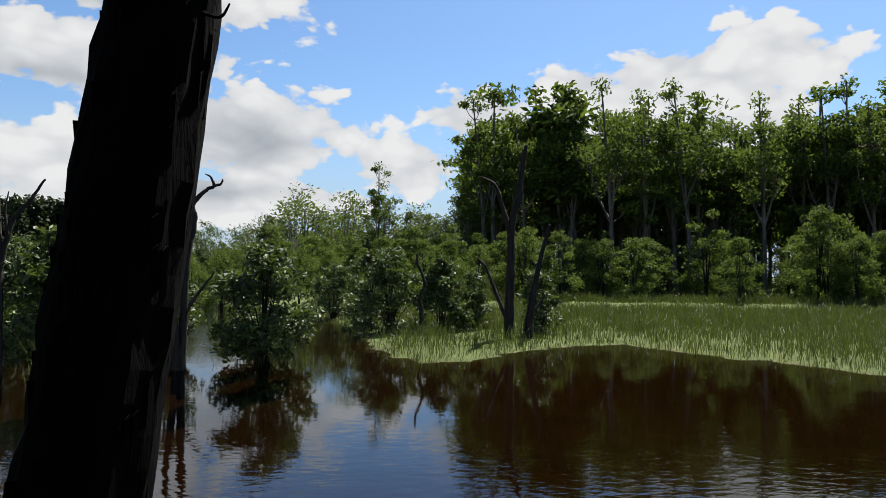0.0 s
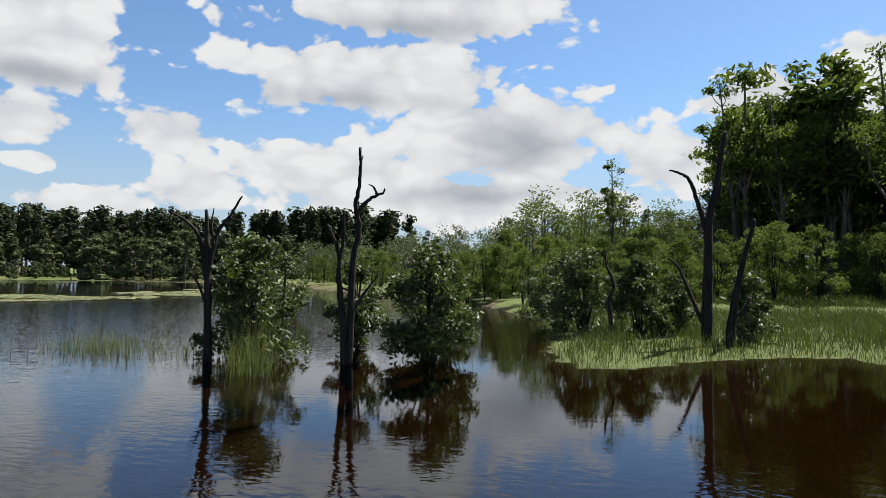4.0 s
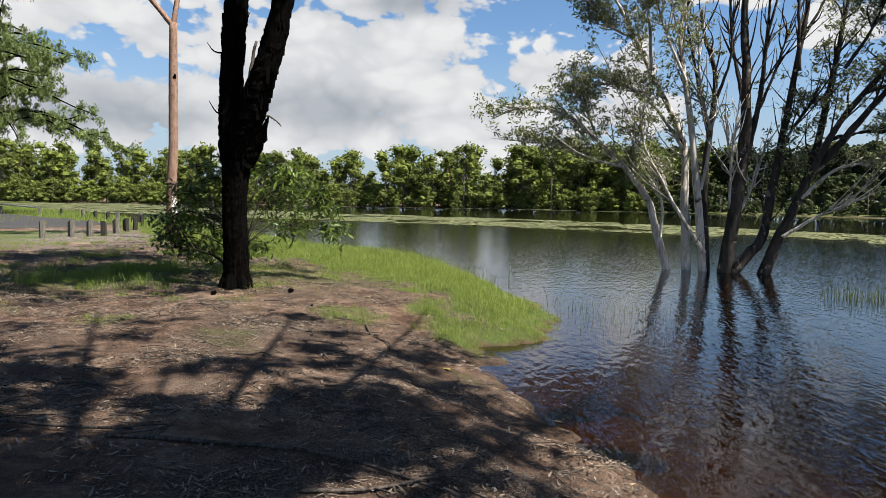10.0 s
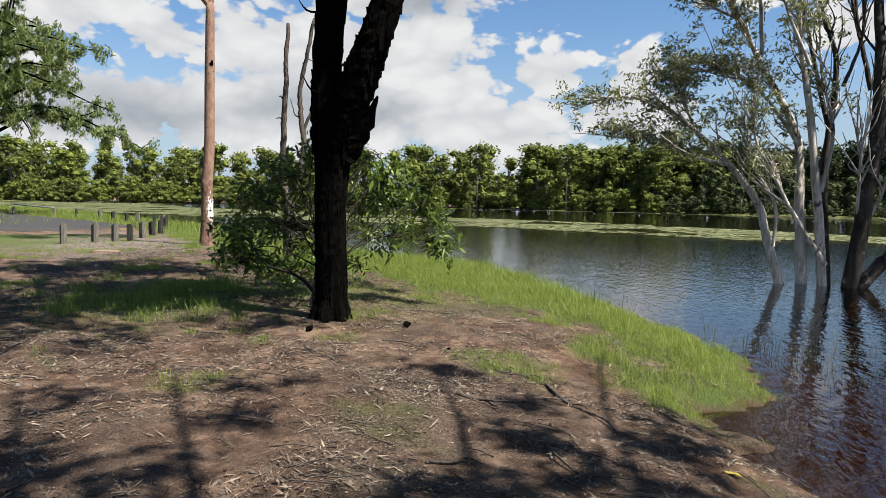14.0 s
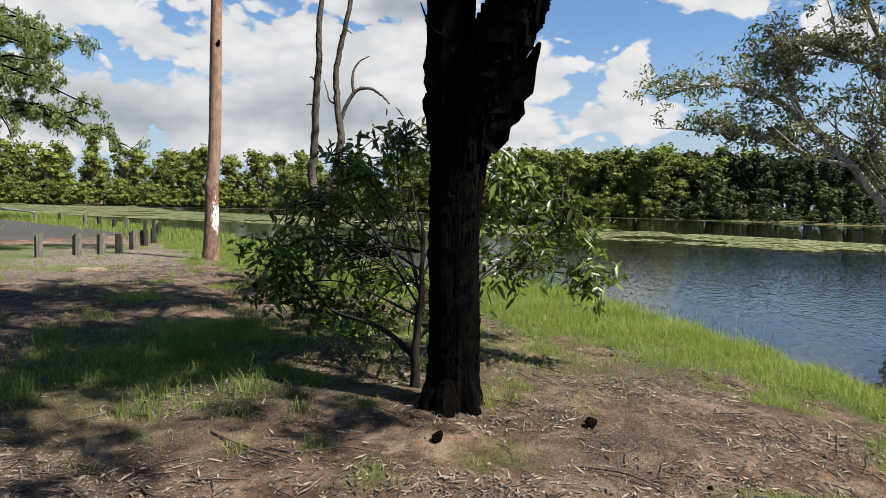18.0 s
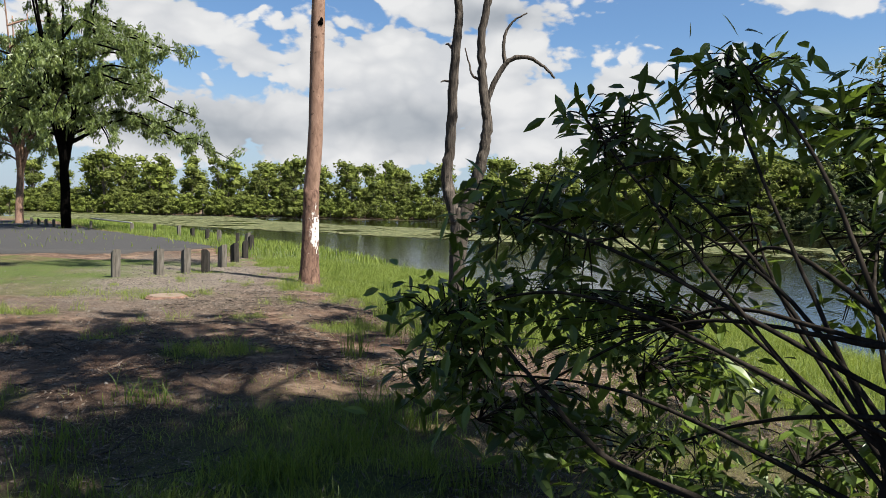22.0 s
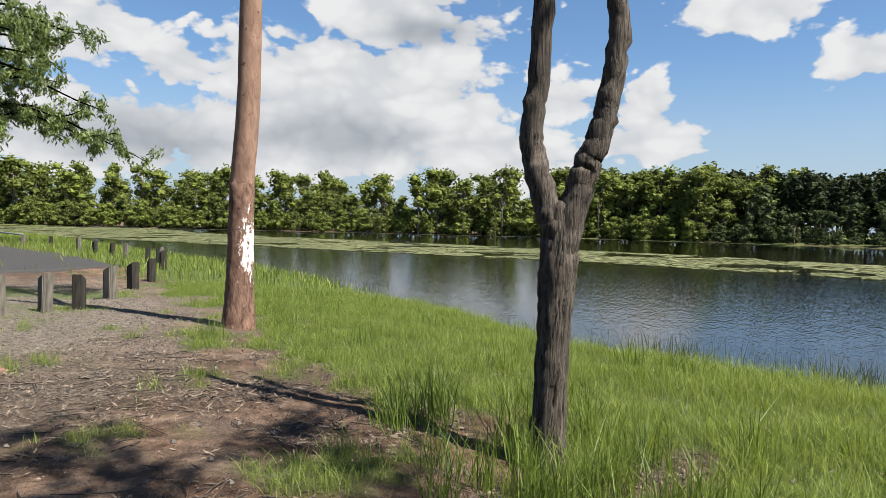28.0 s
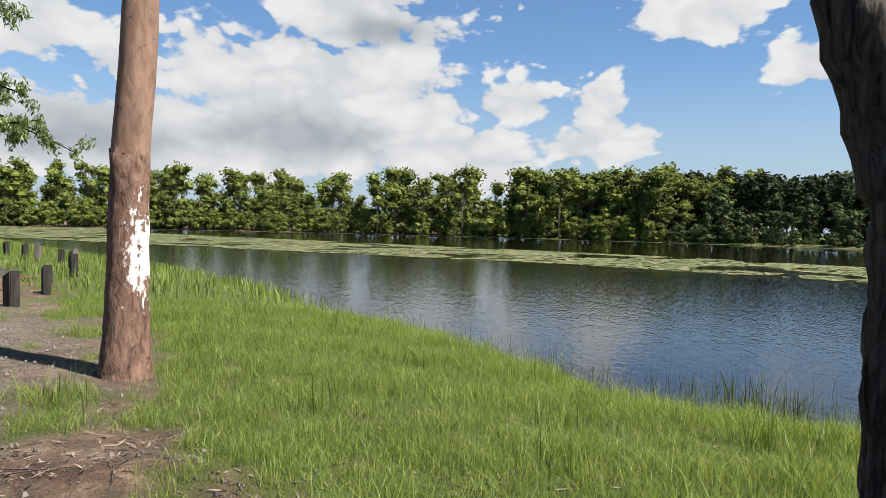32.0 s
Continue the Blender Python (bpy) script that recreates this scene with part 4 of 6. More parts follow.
def root_flare(shape, rng, x, y, z, r, n=6):
    for k in range(n):
        a = k * 6.28 / n + rng.uniform(-0.3, 0.3)
        e = np.array((x + math.cos(a) * r * 1.45, y + math.sin(a) * r * 1.45, z - 0.08))
        s = np.array((x + math.cos(a) * r * 0.45, y + math.sin(a) * r * 0.45, z + r * 1.9))
        m = np.array((x + math.cos(a) * r * 0.95, y + math.sin(a) * r * 0.95, z + r * 0.5))
        tube(shape, curve_points([s, m, e], 4), (r * 0.40, r * 0.45, r * 0.30), 8, 0.06, rng)


def leaning_tree():
    rng = np.random.default_rng(21)
    x, y = -0.81, 1.93
    z = height(x, y)
    e = thing("leaning_tree", (0, 0, 0), "leaning backlit tree with charred black bark beside the water", "tree")

    def up(h, dx=0.0, dy=0.0):
        """A point of the leaning axis, h over the water; it leans 0.07 and 0.14 a metre."""
        return np.array((x + 0.073 * (h - 1.75) + dx, y + 0.136 * (h - 1.75) + dy, h))

    trunk, crown, wood = Shape(), Shape(), Shape()
    line = curve_points([up(z - 0.2), up(1.2), up(2.6, 0.005), up(4.2, -0.01), up(6.4)], 16)
    rad = (0.185, 0.162, 0.156, 0.148, 0.135)
    tube(trunk, line, rad, 26, 0.03, rng)
    bark_flakes(trunk, rng, line, rad, 700, 0.05)
    root_flare(trunk, rng, *up(z)[:2], z, 0.16)
    part("trunk", trunk.mesh("leaning_trunk", M_CHAR_BACKLIT), e)
    tw = Shape()
    q = up(2.45, 0.15, -0.07)
    tube(tw, curve_points([q, q + (0.05, 0, -0.01), q + (0.075, 0, 0.03)], 3), (0.008, 0.003), 5)
    part("twig", tw.mesh("leaning_twig", M_CHAR_BACKLIT), e)
    top = up(6.3)
    # limbs and leaves out of view, the long ones added to shade the bank
    for a, ln, hh in ((0.4, 3.2, 3.2), (1.9, 3.2, 3.6), (2.7, 4.6, 2.6), (3.1, 6.0, 2.4), (3.6, 5.0, 3.4), (4.2, 3.4, 3.4), (5.2, 3.0, 2.6), (2.2, 4.6, 4.2), (2.9, 2.6, 4.6), (2.5, 6.4, 1.6), (2.85, 7.0, 2.6), (3.75, 6.6, 2.6), (3.95, 5.6, 2.2), (3.3, 3.6, 1.8), (3.45, 5.6, 2.8), (3.8, 4.6, 2.4), (4.1, 4.8, 2.8)):
        end = top + np.array((math.cos(a) * ln, math.sin(a) * ln, hh))
        wood = Shape()
        ln2 = limb(wood, [top, top + np.array((math.cos(a) * ln * 0.35, math.sin(a) * ln * 0.35, hh * 0.55)), end], 0.075, 0.02, rng, 5, 7)
        sprays(wood, crown, rng, ln2, 13, 1.1, 42, 0.24, 0.080, 0.39, 0.42)
        part("limb", wood.mesh("leaning_shade_limb", M_CHAR_BACKLIT, True), e)
    part("crown", crown.mesh("leaning_shade_crown", L_GUM), e)


def black_tree():
    rng = np.random.default_rng(31)
    x, y = -11.12, -3.11
    z = height(x, y)
    e = thing("ironbark_tree", (0, 0, 0), "forked ironbark with rough black charred trunk on bare soil", "tree")
    trunk = Shape()
    line = curve_points([(x - 0.02, y, z - 0.15), (x, y + 0.01, 0.95), (x, y - 0.01, 1.7), (x, y + 0.03, 2.35), (x - 0.02, y + 0.06, 2.95)], 12)
    rad = (0.20, 0.175, 0.172, 0.20, 0.19)
    tube(trunk, line, rad, 28, 0.035, rng)
    bark_flakes(trunk, rng, line, rad, 900, 0.055)
    root_flare(trunk, rng, x, y, z, 0.17, 7)
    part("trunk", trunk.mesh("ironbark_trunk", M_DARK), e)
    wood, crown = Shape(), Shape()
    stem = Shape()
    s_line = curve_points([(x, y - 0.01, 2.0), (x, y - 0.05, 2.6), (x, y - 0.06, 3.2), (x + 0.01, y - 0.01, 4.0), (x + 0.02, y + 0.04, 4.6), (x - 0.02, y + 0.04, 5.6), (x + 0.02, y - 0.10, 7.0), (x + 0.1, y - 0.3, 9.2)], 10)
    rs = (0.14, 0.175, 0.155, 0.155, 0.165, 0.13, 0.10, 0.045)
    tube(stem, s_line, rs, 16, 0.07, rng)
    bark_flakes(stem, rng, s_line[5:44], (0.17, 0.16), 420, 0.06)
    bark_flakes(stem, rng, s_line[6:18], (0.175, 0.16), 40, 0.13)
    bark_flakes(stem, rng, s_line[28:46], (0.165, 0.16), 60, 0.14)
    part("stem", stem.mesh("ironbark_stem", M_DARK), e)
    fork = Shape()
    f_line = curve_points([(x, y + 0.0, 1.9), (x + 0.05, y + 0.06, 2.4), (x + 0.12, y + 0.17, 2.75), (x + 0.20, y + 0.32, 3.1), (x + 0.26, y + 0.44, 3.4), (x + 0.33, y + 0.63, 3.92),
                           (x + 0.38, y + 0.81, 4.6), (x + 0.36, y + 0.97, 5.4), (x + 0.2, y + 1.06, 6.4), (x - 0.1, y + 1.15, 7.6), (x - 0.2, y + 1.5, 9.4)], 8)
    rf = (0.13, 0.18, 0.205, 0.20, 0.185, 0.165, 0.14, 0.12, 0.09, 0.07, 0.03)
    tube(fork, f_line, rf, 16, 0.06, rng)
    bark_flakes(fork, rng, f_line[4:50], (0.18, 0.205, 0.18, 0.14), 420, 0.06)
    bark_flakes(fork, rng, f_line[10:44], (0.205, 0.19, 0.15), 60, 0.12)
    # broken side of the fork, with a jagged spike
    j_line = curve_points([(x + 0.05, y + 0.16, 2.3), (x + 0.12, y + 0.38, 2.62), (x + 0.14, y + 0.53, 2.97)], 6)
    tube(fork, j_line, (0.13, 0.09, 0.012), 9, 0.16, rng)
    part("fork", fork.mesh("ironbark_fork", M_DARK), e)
    # the later, unseen limbs overhead are added to shade the trunk and soil
    for pts, r in (([(x - 0.24, y + 0.98, 5.35), (x - 0.36, y + 1.5, 6.1), (x - 0.45, y + 2.05, 7.4), (x - 0.5, y + 3.2, 8.4)], 0.075),
                   ([(x - 0.1, y + 0.0, 4.9), (x - 0.15, y + 0.30, 5.7), (x - 0.2, y + 0.55, 6.6), (x - 0.3, y + 0.5, 8.2)], 0.055),
                   ([(x - 0.3, y + 1.15, 7.2), (x - 0.5, y + 2.4, 7.5), (x - 0.5, y + 3.4, 7.35), (x - 0.4, y + 4.0, 7.6)], 0.045),
                   ([(x + 0.02, y - 0.1, 7.0), (x + 0.5, y - 0.9, 8.2), (x + 0.9, y - 1.9, 8.9)], 0.05),
                   ([(x - 0.2, y + 1.4, 9.0), (x + 1.2, y + 2.2, 9.9), (x + 2.4, y + 2.6, 10.2)], 0.045),
                   ([(x + 0.1, y - 0.3, 8.9), (x + 1.3, y - 0.2, 10.0), (x + 2.6, y + 0.2, 10.3)], 0.04),
                   ([(x + 0.1, y - 0.3, 9.0), (x - 1.2, y - 0.6, 9.9), (x - 2.6, y - 1.2, 10.4)], 0.04),
                   ([(x - 0.2, y + 1.4, 9.0), (x + 1.6, y + 2.9, 9.3), (x + 3.2, y + 4.2, 9.2)], 0.05),
                   ([(x + 0.1, y - 0.3, 9.0), (x + 1.6, y + 1.0, 9.9), (x + 3.0, y + 2.4, 10.6)], 0.05),
                   ([(x + 0.1, y - 0.3, 9.0), (x + 2.4, y + 0.6, 9.2), (x + 4.6, y + 1.5, 9.0), (x + 5.6, y + 1.6, 8.8)], 0.05),
                   ([(x + 0.1, y - 0.3, 9.1), (x + 2.2, y + 1.6, 9.8), (x + 4.4, y + 2.9, 9.6)], 0.05),
                   ([(x - 0.2, y + 1.5, 9.2), (x + 0.5, y + 2.2, 9.8), (x + 0.95, y + 3.4, 9.9)], 0.05),
                   ([(x - 0.2, y + 1.5, 9.2), (x + 0.4, y + 2.6, 10.0), (x + 0.9, y + 4.6, 10.2)], 0.05),
                   ([(x - 0.2, y + 1.5, 9.3), (x + 0.9, y + 2.6, 10.2), (x + 2.2, y + 3.9, 10.6)], 0.05),
                   ([(x - 0.2, y + 1.5, 9.3), (x + 1.4, y + 2.0, 10.2), (x + 3.0, y + 3.2, 10.9)], 0.05),
                   ([(x + 0.1, y - 0.3, 9.0), (x + 2.0, y + 0.8, 9.0), (x + 3.6, y + 1.6, 9.6)], 0.05),
                   ([(x + 0.1, y - 0.3, 9.1), (x - 1.8, y - 0.2, 9.8), (x - 3.8, y - 0.2, 10.0)], 0.05),
                   ([(x - 0.2, y + 1.5, 9.3), (x - 1.6, y + 1.6, 10.2), (x - 3.4, y + 1.4, 10.0)], 0.05),
                   ([(x + 0.1, y - 0.3, 9.1), (x - 1.0, y - 0.9, 10.2), (x - 1.9, y - 1.8, 10.6)], 0.05),
                   ([(x - 0.2, y + 1.5, 9.3), (x - 0.9, y + 0.9, 10.6), (x - 1.8, y + 0.6, 11.2)], 0.05),
                   ([(x + 0.1, y - 0.3, 9.1), (x - 2.2, y + 0.6, 9.2), (x - 4.6, y + 0.8, 9.3)], 0.05),
                   ([(x - 0.2, y + 1.5, 9.2), (x - 1.4, y + 2.2, 10.2), (x - 2.4, y + 2.2, 10.6)], 0.04),
                   ([(x + 0.1, y - 0.3, 9.0), (x - 0.7, y + 0.3, 9.8), (x - 1.3, y + 1.1, 10.2)], 0.045)):
        one = Shape()
        ln = limb(one, pts, r, r * 0.25, rng, 6, 8)
        sprays(one, crown, rng, ln, 17, 0.95, 46, 0.20, 0.066, 0.38, 0.6 if pts[-1][1] > y + 1.4 and pts[-1][0] > x + 1 else 0.45)
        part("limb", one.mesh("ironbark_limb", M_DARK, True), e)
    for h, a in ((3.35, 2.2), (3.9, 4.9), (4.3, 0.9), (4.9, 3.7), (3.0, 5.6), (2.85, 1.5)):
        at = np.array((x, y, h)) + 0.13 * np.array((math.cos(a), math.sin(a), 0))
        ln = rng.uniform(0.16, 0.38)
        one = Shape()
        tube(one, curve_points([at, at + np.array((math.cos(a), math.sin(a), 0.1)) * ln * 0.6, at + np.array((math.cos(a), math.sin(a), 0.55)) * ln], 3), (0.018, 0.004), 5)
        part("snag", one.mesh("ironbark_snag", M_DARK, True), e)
    part("crown", crown.mesh("ironbark_crown", L_GUM), e)


def wattle_shrub():
    rng = np.random.default_rng(41)
    x, y = -11.65, -3.38
    z = height(x, y)
    e = thing("wattle_shrub", (0, 0, 0), "broad-leaved wattle shrub, dark green, beside the black tree", "shrub")
    main = Shape()
    bole = limb(main, [(x, y, z - 0.1), (x, y - 0.01, z + 0.35), (x - 0.02, y + 0.03, z + 0.8), (x - 0.1, y + 0.02, z + 1.35)], 0.046, 0.012, rng, 8, 9)
    part("trunk", main.mesh("wattle_trunk", M_TWIG, True), e)
    second = Shape()
    bole2 = limb(second, [(x - 0.05, y + 0.08, z - 0.1), (x - 0.05, y + 0.16, z + 0.4), (x - 0.08, y + 0.36, z + 1.0)], 0.034, 0.010, rng, 8, 8)
    part("trunk", second.mesh("wattle_side_trunk", M_TWIG, True), e)
    # masses of foliage: across (+y), towards the walk (+x), height, radii across and up, bunches
    masses = [(-1.60, -0.4, 0.95, 0.45, 0.34, 66), (-1.80, -0.45, 0.65, 0.28, 0.22, 28), (-1.25, -0.4, 1.42, 0.45, 0.40, 66), (-0.90, -0.35, 1.85, 0.42, 0.34, 58), (-0.4, -0.3, 2.05, 0.45, 0.30, 58),
              (0.05, -0.25, 2.0, 0.42, 0.32, 54), (0.5, -0.2, 1.70, 0.44, 0.40, 58), (1.0, -0.1, 1.30, 0.44, 0.44, 70), (1.25, 0.0, 0.85, 0.32, 0.30, 38), (-1.3, -0.35, 0.50, 0.42, 0.24, 42),
              (-0.6, -0.35, 1.40, 0.42, 0.38, 42), (0.2, -0.2, 1.35, 0.40, 0.36, 36), (-0.5, -0.2, 0.75, 0.45, 0.28, 40), (-0.85, -0.1, 0.40, 0.45, 0.22, 40), (-0.1, 0.1, 0.55, 0.42, 0.25, 38), (0.55, 0.0, 0.95, 0.40, 0.32, 42)]
    masses.append((-1.05, -0.3, 1.0, 0.46, 0.30, 50))
    arm = Shape()
    limb(arm, [(x, y, z + 0.22), (x - 0.25, y - 0.30, z + 0.42), (x - 0.55, y - 0.75, z + 0.52), (x - 0.95, y - 1.15, z + 0.85)], 0.024, 0.008, rng, 7, 8)
    part("branch", arm.mesh("wattle_low_branch", M_TWIG, True), e)
    mx, my = -12.4, -3.1
    tips = []
    for b, a, h, rw, rh, n in masses:
        h *= 0.94
        low = h < 1.2
        for k in range(1 if low else 2):
            wood = Shape()
            stem = bole2 if b > 0.3 else bole
            root = stem[int(rng.uniform(0.5, 0.9) * (len(stem) - 1))]
            end = np.array((mx + a + rng.normal(0, 0.12), my + b + rng.normal(0, rw * 0.4), z + h + rh * (0.1 if low else 0.4)))
            mid = root * 0.5 + end * 0.5 + np.array((0, 0, 0.24 if low else 0.08)) + rng.normal(0, 0.07, 3)
            ln = limb(wood, [root, mid, end], 0.010, 0.004, rng, 9, 6)
            for c in cloud_of(rng, int(n * (0.74 if low else 0.37)), (mx + a, my + b, z + h), (rw * 0.85, rw, rh), 0.45):
                d = np.linalg.norm(ln[7:] - c, axis=1)
                q = ln[7 + int(np.argmin(d))]
                tube(wood, curve_points([q, (q + c) / 2 + (0, 0, 0.05), c], 2), (0.005, 0.0018), 4)
                tips += [c, c * 0.70 + q * 0.30, c * 0.85 + q * 0.15]
            part("branch", wood.mesh("wattle_branch", M_TWIG, True), e)
    c = np.array(tips)
    pts = np.repeat(c, 3, 0)
    pts = pts[np.arange(len(pts)) % 5 != 0]
    pts = pts + rng.normal(0, 0.05, pts.shape)
    foliage = Shape()
    big_leaves(foliage, pts, 0.118, 0.035, rng, 0.3)
    part("foliage", foliage.mesh("wattle_foliage", L_WATTLE), e)


def big_leaves(shape, centres, length, width, rng, droop=0.35):
    """Leaves of two folded halves, four quads each, for close views."""
    c = np.asarray(centres, float)
    n = len(c)
    d = rng.standard_normal((n, 3)) * (1, 1, 0.7) + (0, 0, -droop)
    d /= np.linalg.norm(d, axis=1)[:, None]
    w = np.cross(d, rng.standard_normal((n, 3)) * 0.6 + (0, 0, 1.0))
    w /= np.linalg.norm(w, axis=1)[:, None]
    nn = np.cross(w, d)
    ln, wd = length * rng.uniform(0.65, 1.4, (n, 1)), width * rng.uniform(0.75, 1.35, (n, 1))
    sag = np.array((0, 0, -1.0)) * ln
    base, m1, m2, tip = c, c + d * ln * 0.35 + sag * 0.02, c + d * ln * 0.7 + sag * 0.07, c + d * ln + sag * 0.16
    l1, r1 = m1 + w * wd * 0.5 + nn * wd * 0.12, m1 - w * wd * 0.5 + nn * wd * 0.12
    l2, r2 = m2 + w * wd * 0.42 + nn * wd * 0.10, m2 - w * wd * 0.42 + nn * wd * 0.10
    v = np.stack([base, l1, m1, r1, l2, m2, r2, tip], 1).reshape(-1, 3)
    k = np.arange(n)[:, None] * 8
    shape.add(v, np.concatenate([k + (1, 2, 5, 4), k + (2, 3, 6, 5), k + (0, 3, 2, 1), k + (4, 5, 6, 7)]))


def smooth_gum():
    rng = np.random.default_rng(51)
    x, y = -22.88, -8.66
    z = height(x, y)
    e = thing("smooth_gum_tree", (0, 0, 0), "tall smooth-barked gum, pinkish brown with white-splashed foot", "tree")
    line = curve_points([(x, y - 0.03, z + 1.9), (x + 0.03, y + 0.05, 3.4), (x + 0.06, y + 0.08, 5.4), (x + 0.1, y + 0.12, 7.25)], 8)
    t = Shape()
    tube(t, line, (0.152, 0.145, 0.135, 0.115), 20, 0.012, rng)
    part("trunk", t.mesh("gum_upper_trunk", M_GUM, True), e)
    b = Shape()
    foot = curve_points([(x - 0.02, y - 0.06, z - 0.15), (x - 0.01, y - 0.05, z + 0.35), (x, y - 0.04, z + 1.0), (x, y - 0.03, z + 1.94)], 6)
    tube(b, foot, (0.235, 0.185, 0.162, 0.153), 20, 0.025, rng)
    root_flare(b, rng, x - 0.02, y - 0.05, z, 0.15, 6)
    part("butt", b.mesh("gum_butt", M_GUMBASE, True), e, "flaking red-brown butt with a white splash")
    kn = Shape()
    tube(kn, curve_points([(x + 0.10, y + 0.10, 5.5), (x + 0.16, y + 0.17, 5.58), (x + 0.2, y + 0.2, 5.66)], 3), (0.05, 0.055, 0.02), 8, 0.1, rng)
    part("knot", kn.mesh("gum_knot", M_DARK, True), e)
    wood, crown = Shape(), Shape()
    top = np.array((x + 0.1, y + 0.12, 7.15))
    for pts, r in (([top, (x + 0.5, y - 0.85, 8.4), (x + 0.9, y - 1.5, 9.2), (x + 1.3, y - 2.6, 10.6), (x + 1.5, y - 3.4, 11.6)], 0.085),
                   ([top, (x - 0.1, y + 0.3, 8.8), (x - 0.15, y + 0.45, 10.6), (x - 0.3, y + 0.9, 12.4)], 0.085),
                   ([(x + 0.9, y - 1.5, 9.2), (x + 0.6, y - 1.2, 10.3), (x + 0.4, y - 1.3, 11.8)], 0.04),
                   ([(x + 0.7, y - 1.2, 8.8), (x + 1.0, y - 2.3, 9.1), (x + 1.4, y - 3.6, 10.4)], 0.035),
                   ([(x - 0.15, y + 0.45, 10.4), (x - 0.3, y + 1.3, 11.2), (x - 0.4, y + 1.9, 12.0)], 0.04),
                   ([(x - 0.12, y + 0.4, 9.9), (x - 0.1, y - 0.4, 11.0), (x - 0.1, y - 0.7, 12.2)], 0.04)):
        one = Shape()
        ln = limb(one, pts, r, r * 0.25, rng, 6, 9)
        sprays(one, crown, rng, ln, 14, 0.7, 34, 0.17, 0.045, 0.38, 0.5, 0.3)
        part("limb", one.mesh("gum_limb", M_GUM, True), e)
    part("crown", crown.mesh("gum_leaves", L_GUM), e)


def dead_fork_tree():
    rng = np.random.default_rng(61)
    x, y = -18.315, -5.25
    z = height(x, y)
    e = thing("dead_forked_tree", (0, 0, 0), "bare dead forked tree with grey furrowed wood in grass", "tree")

    def grooved(shape, line, radii, n, size):
        """Long ridges of weathered wood, standing off a stem."""
        rr = np.interp(np.linspace(0, 1, len(line)), np.linspace(0, 1, len(radii)), radii)
        for _ in range(n):
            i, a = rng.integers(0, max(1, len(line) - 6)), rng.uniform(0, 6.28)
            m = min(len(line) - 1, i + rng.integers(4, 11))
            pts = [line[j] + (rr[j] - size * 0.35) * np.array((math.cos(a + 0.06 * (j - i)), math.sin(a + 0.06 * (j - i)), 0)) for j in range(i, m + 1, 2)]
            if len(pts) > 2:
                tube(shape, pts, (size * 0.35, size * rng.uniform(0.6, 1.1), size * 0.3), 5, 0.15, rng)

    t = Shape()
    line = curve_points([(x - 0.01, y - 0.05, z - 0.15), (x, y - 0.045, 0.75), (x, y - 0.035, 1.15), (x, y - 0.02, 1.55), (x, y - 0.01, 1.95)], 10)
    rad = (0.120, 0.096, 0.094, 0.112, 0.075)
    tube(t, line, rad, 30, 0.05, rng)
    grooved(t, line, rad, 70, 0.018)
    root_flare(t, rng, x - 0.01, y - 0.04, z, 0.085, 6)
    part("trunk", t.mesh("dead_trunk", M_DEAD, True), e)
    s1, s2, br = Shape(), Shape(), Shape()
    l1 = limb(s1, [(x, y - 0.02, 1.55), (x - 0.01, y - 0.06, 1.82), (x - 0.02, y - 0.13, 2.05), (x - 0.03, y - 0.20, 2.35), (x - 0.03, y - 0.16, 2.75), (x - 0.01, y - 0.14, 3.55), (x, y - 0.09, 4.3), (x, y - 0.10, 4.75), (x, y - 0.04, 5.6)], 0.096, 0.040, rng, 8, 22, 0.03)
    grooved(s1, l1, (0.084, 0.062, 0.040), 40, 0.008)
    part("stem", s1.mesh("dead_stem_a", M_DEAD, True), e)
    l2 = limb(s2, [(x, y - 0.01, 1.55), (x, y + 0.035, 1.82), (x + 0.01, y + 0.11, 2.12), (x + 0.02, y + 0.19, 2.32), (x + 0.02, y + 0.25, 2.58), (x + 0.02, y + 0.31, 3.0), (x + 0.01, y + 0.25, 3.45), (x, y + 0.21, 4.15), (x, y + 0.32, 4.75), (x, y + 0.51, 5.7)], 0.096, 0.036, rng, 8, 22, 0.03)
    grooved(s2, l2, (0.084, 0.060, 0.036), 40, 0.008)
    part("stem", s2.mesh("dead_stem_b", M_DEAD, True), e)
    limb(br, [(x, y + 0.28, 3.22), (x, y + 0.33, 3.42), (x, y + 0.52, 3.80), (x, y + 0.76, 3.88), (x, y + 0.98, 3.78), (x, y + 1.14, 3.62)], 0.045, 0.014, rng, 6, 10, 0.07)
    limb(br, [(x, y + 0.52, 3.80), (x, y + 0.49, 4.0), (x, y + 0.52, 4.2), (x, y + 0.62, 4.34), (x, y + 0.78, 4.43)], 0.028, 0.008, rng, 6, 8, 0.06)
    part("branch", br.mesh("dead_hooked_branch", M_DEAD, True), e)
    for pts, r0 in (([(x, y - 0.17, 3.57), (x + 0.02, y - 0.25, 3.58), (x + 0.03, y - 0.30, 3.56)], 0.018), ([(x, y - 0.16, 4.0), (x, y - 0.22, 4.05), (x, y - 0.25, 4.04)], 0.02),
                    ([(x, y + 0.19, 3.6), (x, y + 0.10, 3.66), (x, y + 0.06, 3.8), (x, y + 0.0, 4.0)], 0.018), ([(x, y + 0.27, 4.75), (x, y + 0.36, 4.86), (x, y + 0.48, 4.80)], 0.018)):
        st = Shape()
        limb(st, pts, r0, r0 * 0.4, rng, 4, 7)
        part("stub", st.mesh("dead_stub", M_DEAD, True), e)


